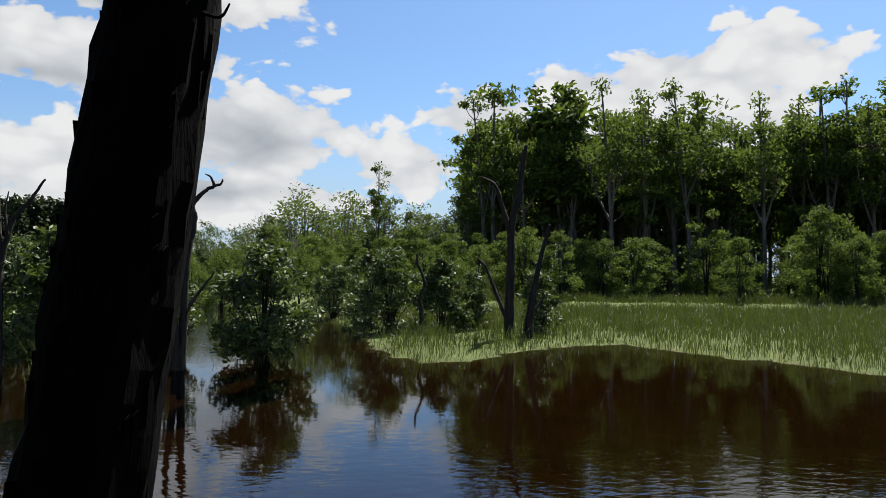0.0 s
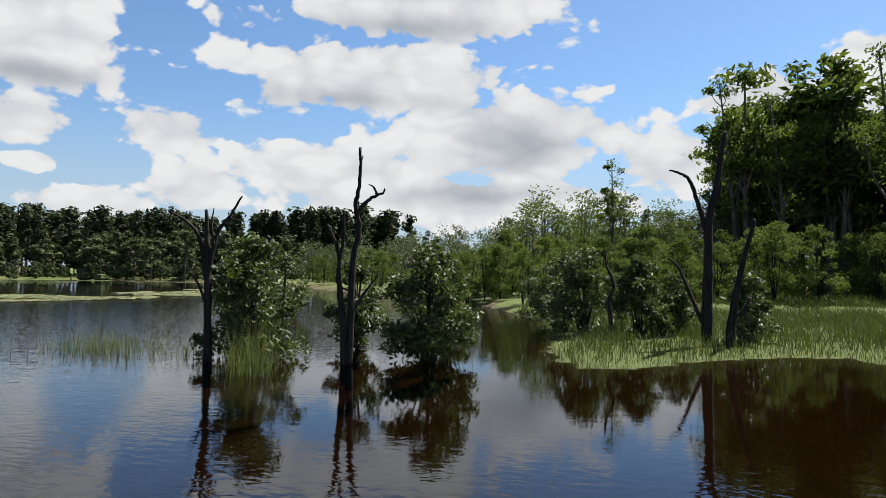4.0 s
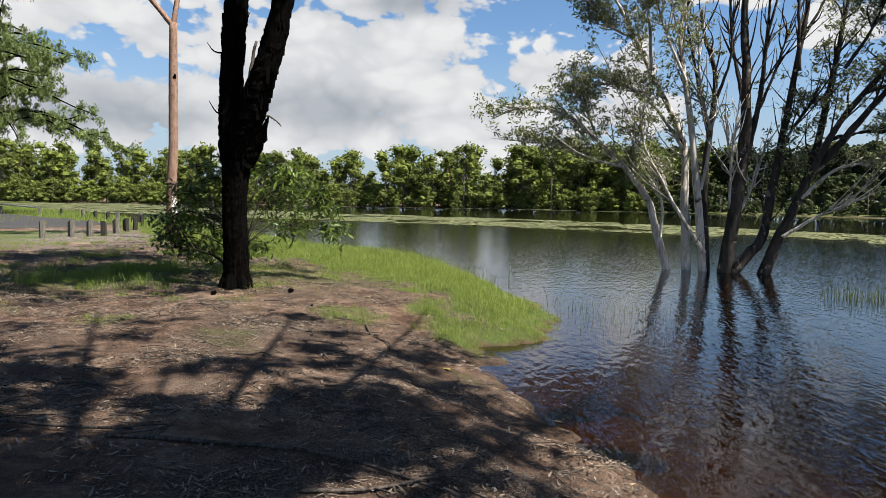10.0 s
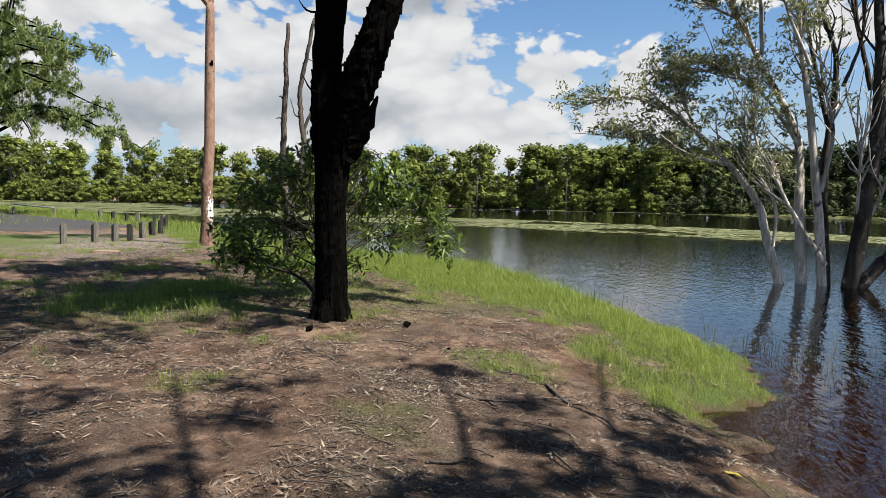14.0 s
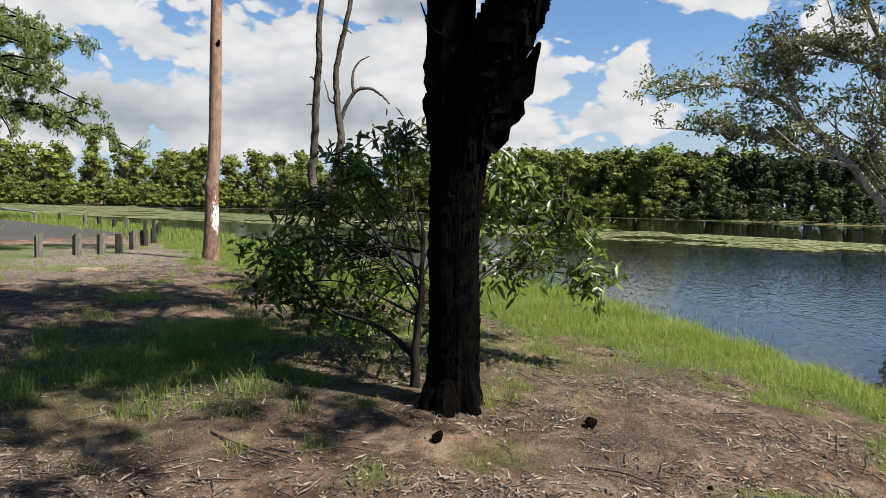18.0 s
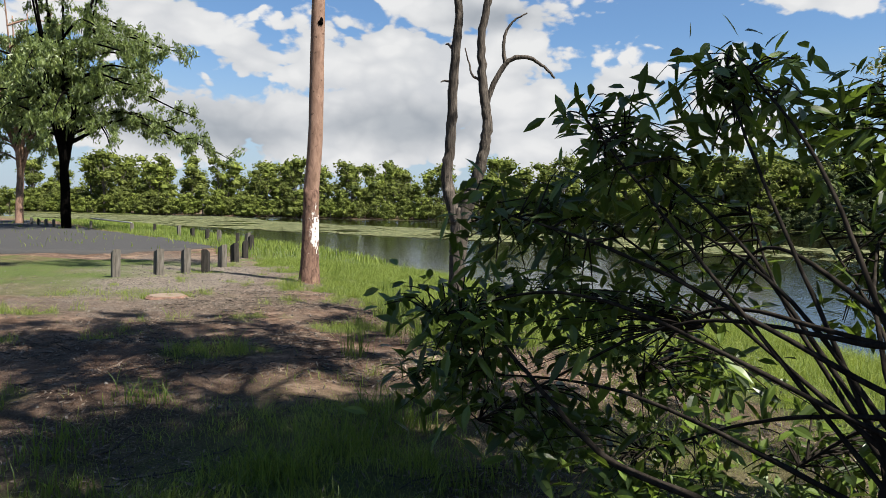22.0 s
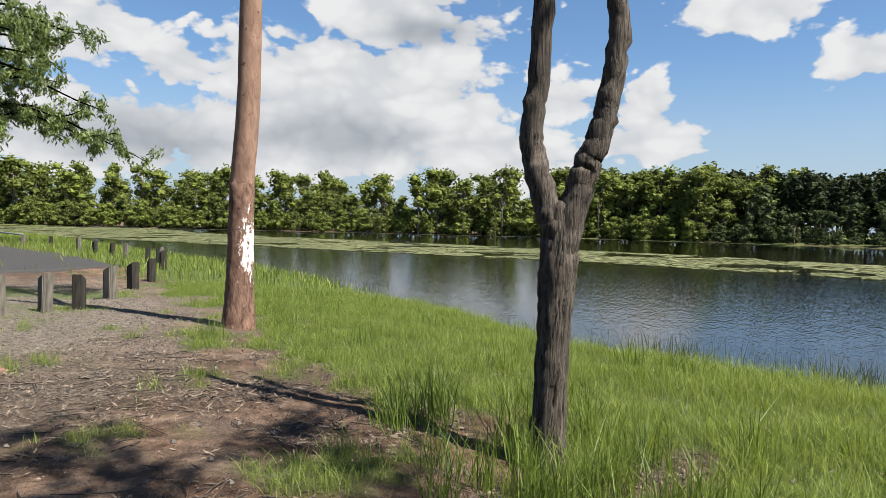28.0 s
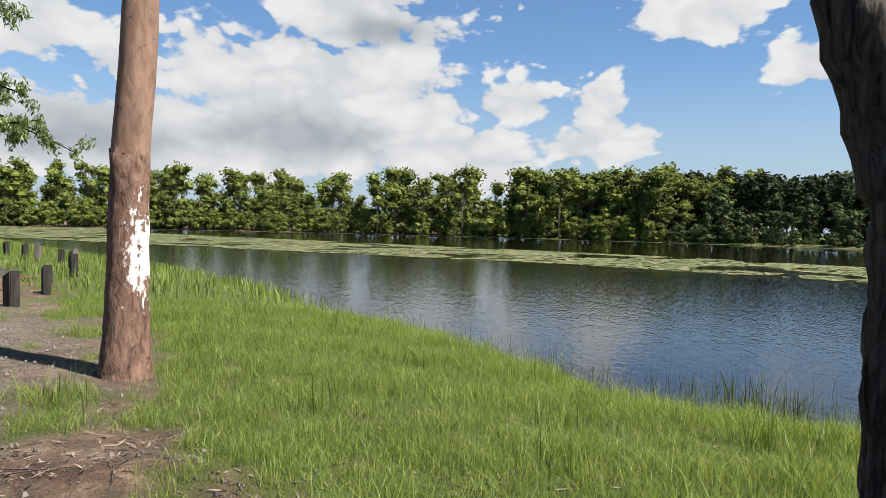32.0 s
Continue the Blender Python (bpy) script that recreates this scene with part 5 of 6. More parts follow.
PAPER_LEFT = [(((-1.15, -0.4), (-1.6, 1.0), (-1.85, 1.9), (-2.5, 2.8), (-3.3, 3.6), (-4.2, 4.3), (-5.3, 4.5), (-6.3, 4.2)), 0.13, 2, 1),
              (((-2.5, 2.8), (-3.3, 3.0), (-4.2, 3.4), (-5.2, 3.5)), 0.045, 2, 1),
              (((-3.3, 3.6), (-3.6, 4.4), (-3.9, 5.0)), 0.04, 2, 1),
              (((-0.76, -0.5), (-0.9, 2.1), (-1.0, 3.6), (-1.9, 5.5), (-2.8, 7.4), (-3.55, 8.6)), 0.14, 2, 1),
              (((-1.9, 5.5), (-2.0, 6.9), (-2.3, 8.0), (-2.6, 8.9)), 0.05, 2, 1),
              (((-2.4, 6.5), (-3.2, 7.0), (-3.9, 7.9)), 0.04, 2, 1),
              (((-0.32, -0.4), (-0.76, 3.6), (-1.14, 6.0), (-1.1, 7.4), (-1.14, 8.9)), 0.12, 1, 1),
              (((-1.0, 5.0), (-1.6, 6.4), (-1.9, 7.6)), 0.045, 2, 1),
              (((-0.95, 3.3), (-1.7, 4.4), (-2.4, 5.0), (-3.0, 5.2)), 0.05, 2, 1),
              (((-1.5, 0.9), (-1.5, 1.9), (-2.1, 3.0), (-2.3, 4.1)), 0.045, 1, 1),
              (((-0.35, 0.5), (-1.0, 1.5), (-1.6, 2.6), (-2.0, 3.4), (-2.15, 4.4)), 0.06, 1, 1),
              (((-0.5, 2.2), (-0.3, 3.6), (-0.6, 5.0), (-0.7, 6.6)), 0.05, 1, 1)]
PAPER_MIDDLE = [(((-0.25, -0.5), (-0.4, 2.5), (-0.2, 5.1), (-0.55, 6.6), (-0.6, 7.2)), 0.12, 0, 0),
                (((-0.3, 3.6), (-0.7, 5.4), (-1.0, 7.0), (-0.9, 7.9)), 0.06, 0, 0),
                (((-0.2, 4.6), (0.1, 5.7), (0.0, 6.9)), 0.045, 0, 0),
                (((0.13, -0.5), (0.5, 3.1), (0.5, 4.9), (0.38, 6.9), (0.5, 8.2), (0.57, 9.6)), 0.19, 0, 0),
                (((0.5, 4.6), (0.2, 6.2), (0.06, 7.65)), 0.06, 0, 0),
                (((0.6, 3.1), (0.85, 4.6), (0.95, 6.4), (1.0, 8.3)), 0.085, 0, 0),
                (((0.95, 6.2), (1.2, 7.4), (1.3, 8.2)), 0.035, 0, 0),
                (((0.75, 4.0), (1.2, 5.2), (1.6, 6.6)), 0.05, 0, 0),
                (((0.3, 0.8), (0.2, 2.6), (0.3, 4.2)), 0.05, 0, 1),
                (((0.4, 1.4), (0.8, 2.4), (1.05, 3.4)), 0.045, 0, 1),
                (((0.45, 2.2), (0.15, 3.2), (0.05, 4.3)), 0.035, 0, 1)]
PAPER_RIGHT = [(((0.13, -0.3), (0.75, 0.5), (1.1, 1.1), (1.4, 3.1), (1.9, 6.4), (2.05, 7.8), (2.15, 9.0)), 0.17, 1, 0),
               (((1.7, 5.2), (1.6, 6.8), (1.5, 8.0)), 0.05, 0, 0),
               (((1.9, 6.2), (2.4, 7.2), (2.45, 7.9)), 0.045, 0, 0),
               (((1.0, -0.4), (1.5, 1.0), (2.15, 2.6), (2.65, 5.1), (2.95, 7.0), (3.15, 8.6)), 0.17, 2, 0),
               (((1.2, 0.3), (1.75, 1.7), (2.65, 3.85), (3.9, 5.4), (5.0, 5.9), (5.9, 6.0)), 0.12, 2, 0),
               (((2.15, 2.6), (3.1, 3.9), (3.8, 5.0), (4.2, 7.0), (3.9, 9.1)), 0.10, 2, 0),
               (((4.1, 6.4), (4.6, 7.4), (4.8, 8.4)), 0.045, 2, 0),
               (((2.5, 3.5), (3.4, 3.7), (4.4, 3.7), (5.5, 4.3)), 0.06, 2, 0),
               (((3.2, 4.6), (4.2, 4.9), (5.0, 4.9), (5.6, 5.2)), 0.05, 2, 0),
               (((2.7, 5.2), (3.3, 6.3), (3.5, 7.6)), 0.05, 2, 0),
               (((1.9, 2.0), (2.6, 2.7), (3.4, 2.9), (4.2, 3.0)), 0.05, 1, 1),
               (((1.5, 1.0), (2.2, 1.5), (2.9, 1.9), (3.4, 2.5)), 0.05, 0, 1),
               (((1.35, 2.4), (1.6, 3.6), (2.2, 4.6)), 0.05, 1, 0)]


def paperbark():
    rng = np.random.default_rng(71)
    c, right, away = np.array((-19.3, 7.45, 0.0)), np.array((0.31, 0.95, 0.0)), np.array((-0.95, 0.31, 0.0))
    e = thing("paperbark_tree", (0, 0, 0), "many-stemmed paperbark standing in the lake, half bare", "tree")
    crown = Shape()
    for line, r, leafy, pale in PAPER_LEFT + PAPER_MIDDLE + PAPER_RIGHT:
        wood = Shape()
        dep = rng.uniform(-0.16, 0.16)
        root = rng.uniform(-0.3, 0.3)
        pts = [c + right * u + away * (root + dep * max(z, 0)) + (0, 0, z) for u, z in line]
        ln = limb(wood, pts, r, 0.014, rng, 6, 10, 0.06)
        for _ in range(18 if leafy else 11):
            i = int(rng.uniform(0.34, 0.95) * (len(ln) - 1))
            d = ln[min(i + 4, len(ln) - 1)] - ln[max(i - 2, 0)]
            d = d / (np.linalg.norm(d) + 1e-9) + rng.normal(0, 0.42, 3) * (1, 1, 0.3) + (0, 0, 0.25)
            end = ln[i] + d * rng.uniform(0.4, 1.25)
            l2 = limb(wood, [ln[i], (ln[i] + end) / 2 + rng.normal(0, 0.09, 3) - (0, 0, 0.06), end], min(0.032, r * 0.5), 0.006, rng, 4, 6)
            if leafy:
                sprays(wood, crown, rng, l2, 2 + 2 * leafy, 0.45, 5 + 4 * leafy, 0.13, 0.040, 0.22, 0.4, 0.3, 0.4, 0.005)
        if leafy == 2:
            sprays(wood, crown, rng, ln, 10, 0.6, 14, 0.14, 0.042, 0.26, 0.62, 0.35, 0.4, 0.007)
        part("trunk" if line[0][1] < 0 else "limb", wood.mesh("paperbark_stem", M_PAPER if pale else M_PAPERDARK, True), e, "pale papery stem" if pale else "dark bare dead stem")
    part("crown", crown.mesh("paperbark_crown", L_PAPER), e)


def left_gum(x, y, h, spread, seed, label, lean=0.0, mat=None, low=0.02):
    rng = np.random.default_rng(seed)
    z = height(x, y)
    e = thing("roadside_gum_tree", (0, 0, 0), label, "tree")
    t, wood, crown = Shape(), Shape(), Shape()
    ln = limb(t, [(x, y, z - 0.2), (x + lean * 0.2, y, z + h * 0.13), (x + lean * 0.6, y, z + h * 0.26)], h * 0.0155, h * 0.012, rng, 6, 14, 0.03)
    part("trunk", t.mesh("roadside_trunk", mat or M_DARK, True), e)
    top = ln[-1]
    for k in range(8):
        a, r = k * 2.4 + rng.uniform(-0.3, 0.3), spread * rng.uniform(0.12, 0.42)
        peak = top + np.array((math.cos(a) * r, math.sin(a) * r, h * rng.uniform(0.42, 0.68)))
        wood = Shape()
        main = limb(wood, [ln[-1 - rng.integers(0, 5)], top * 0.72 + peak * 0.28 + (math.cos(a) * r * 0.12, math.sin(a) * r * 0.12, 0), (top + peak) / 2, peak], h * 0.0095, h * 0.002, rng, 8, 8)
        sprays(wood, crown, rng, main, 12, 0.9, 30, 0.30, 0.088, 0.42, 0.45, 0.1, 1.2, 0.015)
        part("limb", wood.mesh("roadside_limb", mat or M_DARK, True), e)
        for b in range(9):
            s = rng.uniform(0.12, 0.95)
            at = main[int(s * (len(main) - 1))]
            aa, reach = a + rng.normal(0, 0.9), spread * rng.uniform(0.35, 0.78) * (1.1 - 0.55 * s)
            if b < 3 and k % 2 == 0:
                aa, reach = 1.35 + rng.normal(0, 0.45), spread * rng.uniform(0.7, 1.05) * (1.1 - 0.4 * s)
            out = np.array((math.cos(aa), math.sin(aa), 0.0))
            fall = reach * rng.uniform(-0.15, 0.42) * (1 - 0.5 * s)
            branch = Shape()
            l2 = limb(branch, [at, at + out * reach * 0.4 + (0, 0, reach * 0.16), at + out * reach * 0.8 + (0, 0, low * h - fall * 0.3), at + out * reach + (0, 0, low * h - fall)], h * 0.0042, h * 0.0009, rng, 6, 6)
            sprays(branch, crown, rng, l2, int(5 + reach * 1.6), 0.75, 30, 0.30, 0.088, 0.36, 0.22, -0.1, 1.3, 0.012)
            part("branch", branch.mesh("roadside_branch", mat or M_DARK, True), e)
    part("crown", crown.mesh("roadside_crown", L_GUM), e)


leaning_tree()
black_tree()
wattle_shrub()
smooth_gum()
dead_fork_tree()
paperbark()
left_gum(-49.5, -33.0, 20, 9.8, 81, "large drooping gum with dark trunk beside the road", 0.5)
left_gum(-58.0, -43.0, 19, 6.0, 82, "tall gum with reddish trunk behind the road posts", -0.5, M_GUM)


# ---------------------------------------------------------------- drowned trees and shrubs in the water
def drowned_tree(name, x, y, label, limbs):
    rng = np.random.default_rng(int(abs(x * 100 + y * 10)))
    limbs = [(pts, r * (1.0 if k == 0 else 1.25)) for k, (pts, r) in enumerate(limbs)]
    e = thing(name, (0, 0, 0), label, "dead tree")
    for k, (pts, r) in enumerate(limbs):
        s = Shape()
        limb(s, [(x + a, y + b, c) for a, b, c in pts], r, r * 0.3 if k else r * 0.35, rng, 7, 9, 0.06)
        part("trunk" if k == 0 else "limb", s.mesh(name + "_limb", M_WETDEAD, True), e)


def swamp_shrub(x, y, h, w, seed, n=36, dense=70, mat=None):
    n, dense, w, h = int(n * 1.4), int(dense * 1.1), w * 0.82, h * 0.94
    rng = np.random.default_rng(seed)
    e = thing("swamp_shrub", (x, y, 0), "leafy green shrub standing in the shallow lake", "shrub", "flooded shrubs")
    wood, crown = Shape(), Shape()
    for k in range(n):
        a, s = rng.uniform(0, 6.28), rng.uniform(0.05, 0.97)
        reach = w * 0.5 * math.sin(math.pi * min(1, s * 0.70 + 0.26)) * rng.uniform(0.25, 1.08)
        c = np.array((math.cos(a) * reach, math.sin(a) * reach, h * s))
        if k % 2 == 0:
            tube(wood, curve_points([(rng.normal(0, 0.06), rng.normal(0, 0.06), -0.5), (c[0] * 0.35, c[1] * 0.35, c[2] * 0.5), c], 3), (0.022, 0.006), 5)
        size = h * rng.uniform(0.07, 0.13)
        leaves(crown, cloud_of(rng, int(dense * rng.uniform(0.6, 1.3)), c, (size * 1.2, size * 1.2, size * 0.85), 0.5), 0.145, 0.066, rng, 0.2)
    part("branchwork", wood.mesh("swamp_branchwork", M_WETDEAD, True), e)
    part("foliage", crown.mesh("swamp_foliage", mat or L_SHRUB), e)


def build_swamp():
    def across(*pts):
        return [(u * 0.80, u * 0.60, z) for u, z in pts]

    drowned_tree("drowned_tree", -4.05, 12.15, "slender dead tree with hooked limbs standing in water",
                 [(across((0.06, -0.5), (0.07, 0.88), (0.10, 1.93), (0.21, 2.6), (0.14, 3.05), (0.21, 3.5), (0.21, 4.2)), 0.080),
                  (across((0.165, 2.92), (0.36, 3.15), (0.57, 3.29), (0.68, 3.33), (0.71, 3.42)), 0.036),
                  (across((0.57, 3.28), (0.49, 3.43), (0.39, 3.49)), 0.024),
                  (across((0.22, 3.85), (0.27, 4.05)), 0.020),
                  (across((-0.03, -0.4), (-0.06, 0.5), (-0.13, 1.28), (-0.17, 1.87), (-0.10, 2.33), (-0.085, 2.95)), 0.068),
                  (across((-0.16, 2.05), (-0.26, 2.38), (-0.42, 2.68)), 0.036),
                  (across((-0.14, 1.85), (-0.19, 1.55), (0.12, 1.35)), 0.030),
                  (across((0.08, 1.0), (0.33, 1.36), (0.62, 1.75)), 0.032)])
    drowned_tree("drowned_tree", -6.7, 11.4, "dark broken dead trunk with two curved limbs in water",
                 [([(0, 0, -0.5), (0.0, 0.0, 1.2), (-0.03, -0.02, 2.2), (-0.05, -0.03, 2.95)], 0.095),
                  ([(-0.05, 0, 1.6), (-0.16, -0.1, 2.4), (-0.36, -0.3, 2.75), (-0.58, -0.45, 2.9)], 0.04),
                  ([(0.0, 0, 1.8), (0.12, 0.08, 2.5), (0.3, 0.22, 2.85), (0.48, 0.36, 3.25)], 0.042),
                  ([(0, 0, 1.0), (-0.12, -0.1, 1.45), (-0.28, -0.2, 1.75)], 0.03),
                  ([(0.1, 0, 2.3), (0.05, 0, 2.7), (0.1, 0, 3.0)], 0.025)])
    drowned_tree("drowned_tree", 2.6, 17.94, "tall forked dead tree with upcurved limb beside reeds",
                 [([(0.0, 0, -0.4), (-0.02, 0, 0.8), (0.02, 0, 2.2), (0.04, 0, 3.1), (0.2, 0, 3.9), (0.4, 0, 5.2)], 0.15),
                  ([(0.02, 0, 2.7), (-0.2, 0, 3.5), (-0.45, 0, 4.15), (-0.85, 0, 4.35)], 0.06),
                  ([(-0.05, 0, 0.5), (-0.35, 0, 1.2), (-0.65, 0, 1.95), (-0.9, 0, 2.2)], 0.05),
                  ([(0.5, 0, -0.4), (0.55, 0, 0.8), (0.75, 0, 1.9), (1.05, 0, 3.1)], 0.10),
                  ([(0.55, 0, 0.7), (0.8, 0, 1.0), (0.95, 0, 1.25)], 0.04),
                  ([(0.1, 0, 3.4), (0.3, 0.1, 3.9), (0.2, 0.1, 4.7)], 0.05)])
    drowned_tree("drowned_tree", 0.28, 18.5, "short crooked dead stem at the reed edge",
                 [([(0, 0, -0.4), (0.0, 0, 0.6), (-0.05, 0, 1.1), (0.08, 0, 1.5), (-0.12, 0, 2.0), (-0.15, 0, 2.3)], 0.075)])
    drowned_tree("drowned_tree", -13.2, 10.7, "broken dead stump with a side branch in water",
                 [([(0, 0, -0.5), (0.02, 0, 0.8), (0.05, 0, 1.75)], 0.12), ([(0.05, 0, 1.1), (0.4, 0.2, 1.4), (0.55, 0.25, 2.1)], 0.05)])
    drowned_tree("drowned_tree", -8.6, 17.0, "thin dead stake standing in water", [([(0, 0, -0.5), (0.03, 0, 1.0), (0.1, 0, 1.75)], 0.06)])
    for k, (x, y, h, w, n, d) in enumerate(((-6.3, 12.3, 2.6, 2.5, 44, 80), (-2.9, 13.6, 2.55, 2.2, 46, 85), (-5.1, 14.6, 2.2, 1.5, 26, 60), (-3.4, 16.0, 2.0, 1.6, 26, 60),
                                             (-0.6, 20.0, 2.6, 2.4, 40, 75), (0.9, 19.9, 2.4, 2.0, 34, 75), (1.9, 20.6, 2.0, 1.6, 26, 60), (-1.4, 22.0, 2.6, 2.0, 32, 60),
                                             (-9.1, 16.0, 2.5, 2.2, 38, 70), (-12.2, 22.5, 2.6, 2.4, 30, 60), (-3.0, 26.5, 2.4, 2.4, 30, 60),
                                             (3.6, 19.2, 2.0, 1.8, 26, 55), (-19.5, 13.1, 2.0, 1.0, 16, 50), (-11.6, 8.3, 0.75, 0.9, 12, 40), (-13.1, 10.9, 0.8, 0.8, 9, 30))):
        swamp_shrub(x, y, h, w, 100 + k, n, d)


build_swamp()


# ---------------------------------------------------------------- road, posts and small things
def build_road():
    near = [(-33.6, -15.6), (-30.5, -16.4), (-28.4, -18.0), (-28.0, -24), (-34, -38), (-48, -60)]
    far = [(-34.4, -16.5), (-37.2, -18.7), (-41, -22.5), (-47, -29), (-55, -37), (-68, -50)]
    a, b = (curve_points([(x, y, 0) for x, y in l], 5) for l in (near, far))
    rows = [a + (b - a) * s for s in np.linspace(0, 1, 9)]
    v = np.concatenate(rows)
    v[:, 2] = lie(v[:, :2])[0] + 0.06
    n = len(a)
    f = [(i * n + j, (i + 1) * n + j, (i + 1) * n + j + 1, i * n + j + 1) for i in range(8) for j in range(n - 1)]
    low = v.copy()
    low[:, 2] -= 0.15
    me = quad_mesh("road", np.concatenate([v, low]), np.concatenate([np.array(f), np.array([(j, j + 1, n * 9 + j + 1, n * 9 + j) for j in range(n - 1)])]), M_ROAD, True)
    tagged(new("road", me), "worn grey asphalt road end at the lakeside", "road", kind="structure")


def post_mesh(name, w, d, h, mat, seed):
    """A squared timber post with a slanting, chamfered top."""
    bm = bmesh.new()
    r = random.Random(seed)
    bmesh.ops.create_cube(bm, size=1.0)
    for v in bm.verts:
        top = v.co.z > 0
        slant = 0.16 * h if (top and v.co.y > 0) else 0.0
        v.co = Vector((v.co.x * w + r.uniform(-1, 1) * 0.006, v.co.y * d, (h - slant) if top else -0.25))
    bmesh.ops.bevel(bm, geom=bm.edges[:], offset=0.012, segments=2, affect="EDGES")
    me = bpy.data.meshes.new(name)
    bm.to_mesh(me)
    bm.free()
    me.materials.append(mat)
    return me


def build_posts():
    light, dark = post_mesh("post_light", 0.15, 0.19, 0.55, M_POST, 1), post_mesh("post_dark", 0.15, 0.19, 0.52, M_POSTDARK, 2)
    rng = random.Random(5)
    front = [(-22.5, -12.65, 0), (-23.2, -12.12, 0), (-23.8, -11.82, 0), (-24.25, -11.58, 1), (-25.5, -11.75, 0), (-27.4, -12.26, 1), (-29.4, -12.8, 1), (-33.0, -14.1, 1)]
    back = [(-47.5, -27.4, 0), (-46.5, -25.4, 1), (-43.2, -22.2, 0), (-41.9, -20.8, 1), (-40.2, -19.2, 1), (-38.0, -17.6, 0), (-36.0, -15.9, 1), (-34.6, -14.9, 0)]
    side = [(-20.2, -15.2, 0), (-49.0, -31.0, 0), (-50.3, -33.8, 1), (-51.6, -35.4, 0), (-53.0, -37.0, 0), (-54.6, -38.8, 1), (-56.0, -40.4, 0)]
    for x, y, k in front + back + side:
        ob = new("bollard", dark if k else light)
        ob.matrix_basis = Matrix.Translation((x, y, height(x, y) + 0.02)) @ Matrix.Rotation(rng.uniform(-0.5, 0.5) + 2.2, 4, "Z") @ Matrix.Rotation(rng.uniform(-0.05, 0.05), 4, "X")
        tagged(ob, "dark stained timber bollard with slanted top" if k else "weathered grey timber bollard with slanted top", "bollard", "roadside bollards")
    rail = Shape()
    a, b = np.array((-49.0, -31.0, height(-49, -31) + 0.72)), np.array((-47.5, -27.4, height(-47.5, -27.4) + 0.55))
    tube(rail, curve_points([a, (a + b) / 2, b], 3), (0.05, 0.045), 8)
    tagged(new("boom_rail", rail.mesh("boom_rail", M_STEEL, True)), "low steel boom rail between two timber posts", "rail")
    pole = Shape()
    x, y = -58.5, -45.5
    tube(pole, curve_points([(x, y, 0.2), (x, y, 1.6), (x, y, 3.2)], 2), (0.04, 0.04), 8)
    e = thing("sign_post", (0, 0, 0), "thin grey sign post beside the car park", "sign post")
    part("pole", pole.mesh("sign_pole", M_STEEL, True), e)


def build_car():
    x, y = -60.5, -50.0
    e = thing("parked_car", (x, y, height(x, y) + 0.06), "white parked car at the end of the road", "car")
    e.rotation_euler = (0, 0, radians(40))

    def shell(name, prof, half, mat, parent, inset=0.0):
        bm = bmesh.new()
        sides = [[bm.verts.new((px, s * (half - inset * max(0, pz - 0.9)), pz)) for px, pz in prof] for s in (-1, 1)]
        n = len(prof)
        bm.faces.new(sides[0])
        bm.faces.new(sides[1][::-1])
        for i in range(n):
            bm.faces.new((sides[0][i], sides[1][i], sides[1][(i + 1) % n], sides[0][(i + 1) % n]))
        bmesh.ops.recalc_face_normals(bm, faces=bm.faces[:])
        bmesh.ops.bevel(bm, geom=bm.edges[:], offset=0.04, segments=2, affect="EDGES")
        me = bpy.data.meshes.new(name)
        bm.to_mesh(me)
        bm.free()
        me.materials.append(mat)
        return part(name, me, parent)

    body = shell("body", [(-2.1, 0.35), (2.1, 0.35), (2.15, 0.75), (1.2, 0.95), (0.5, 1.45), (-1.2, 1.48), (-1.9, 1.0), (-2.15, 0.9)], 0.85, M_WHITE, e, 0.25)
    shell("window", [(-1.0, 1.0), (0.75, 1.0), (0.42, 1.36), (-0.95, 1.38)], 0.86, M_GLASS, body, 0.25)
    for wx in (-1.35, 1.35):
        for wy in (-0.8, 0.8):
            s = Shape()
            tube(s, [(wx, wy - 0.1, 0.33), (wx, wy, 0.33), (wx, wy + 0.1, 0.33)], (0.33, 0.33, 0.33), 16)
            part("wheel", s.mesh("car_wheel", M_TYRE, True), e)


def build_stump():
    rng = np.random.default_rng(5)
    x, y = -19.75, -10.05
    z = height(x, y)
    e = thing("cut_stump", (0, 0, 0), "low flat cut tree stump level with the soil", "stump")
    s = Shape()
    tube(s, [(x, y, z - 0.1), (x, y, z + 0.02), (x, y, z + 0.05), (x, y, z + 0.052)], (0.34, 0.33, 0.29, 0.02), 18, 0.05, rng)
    part("side", s.mesh("stump_side", M_GUMBASE), e)
    t = Shape()
    tube(t, [(x, y, z + 0.02), (x, y, z + 0.060), (x, y, z + 0.062)], (0.27, 0.26, 0.02), 18, 0.03, rng)
    part("cut_face", t.mesh("stump_face", M_CUT), e)


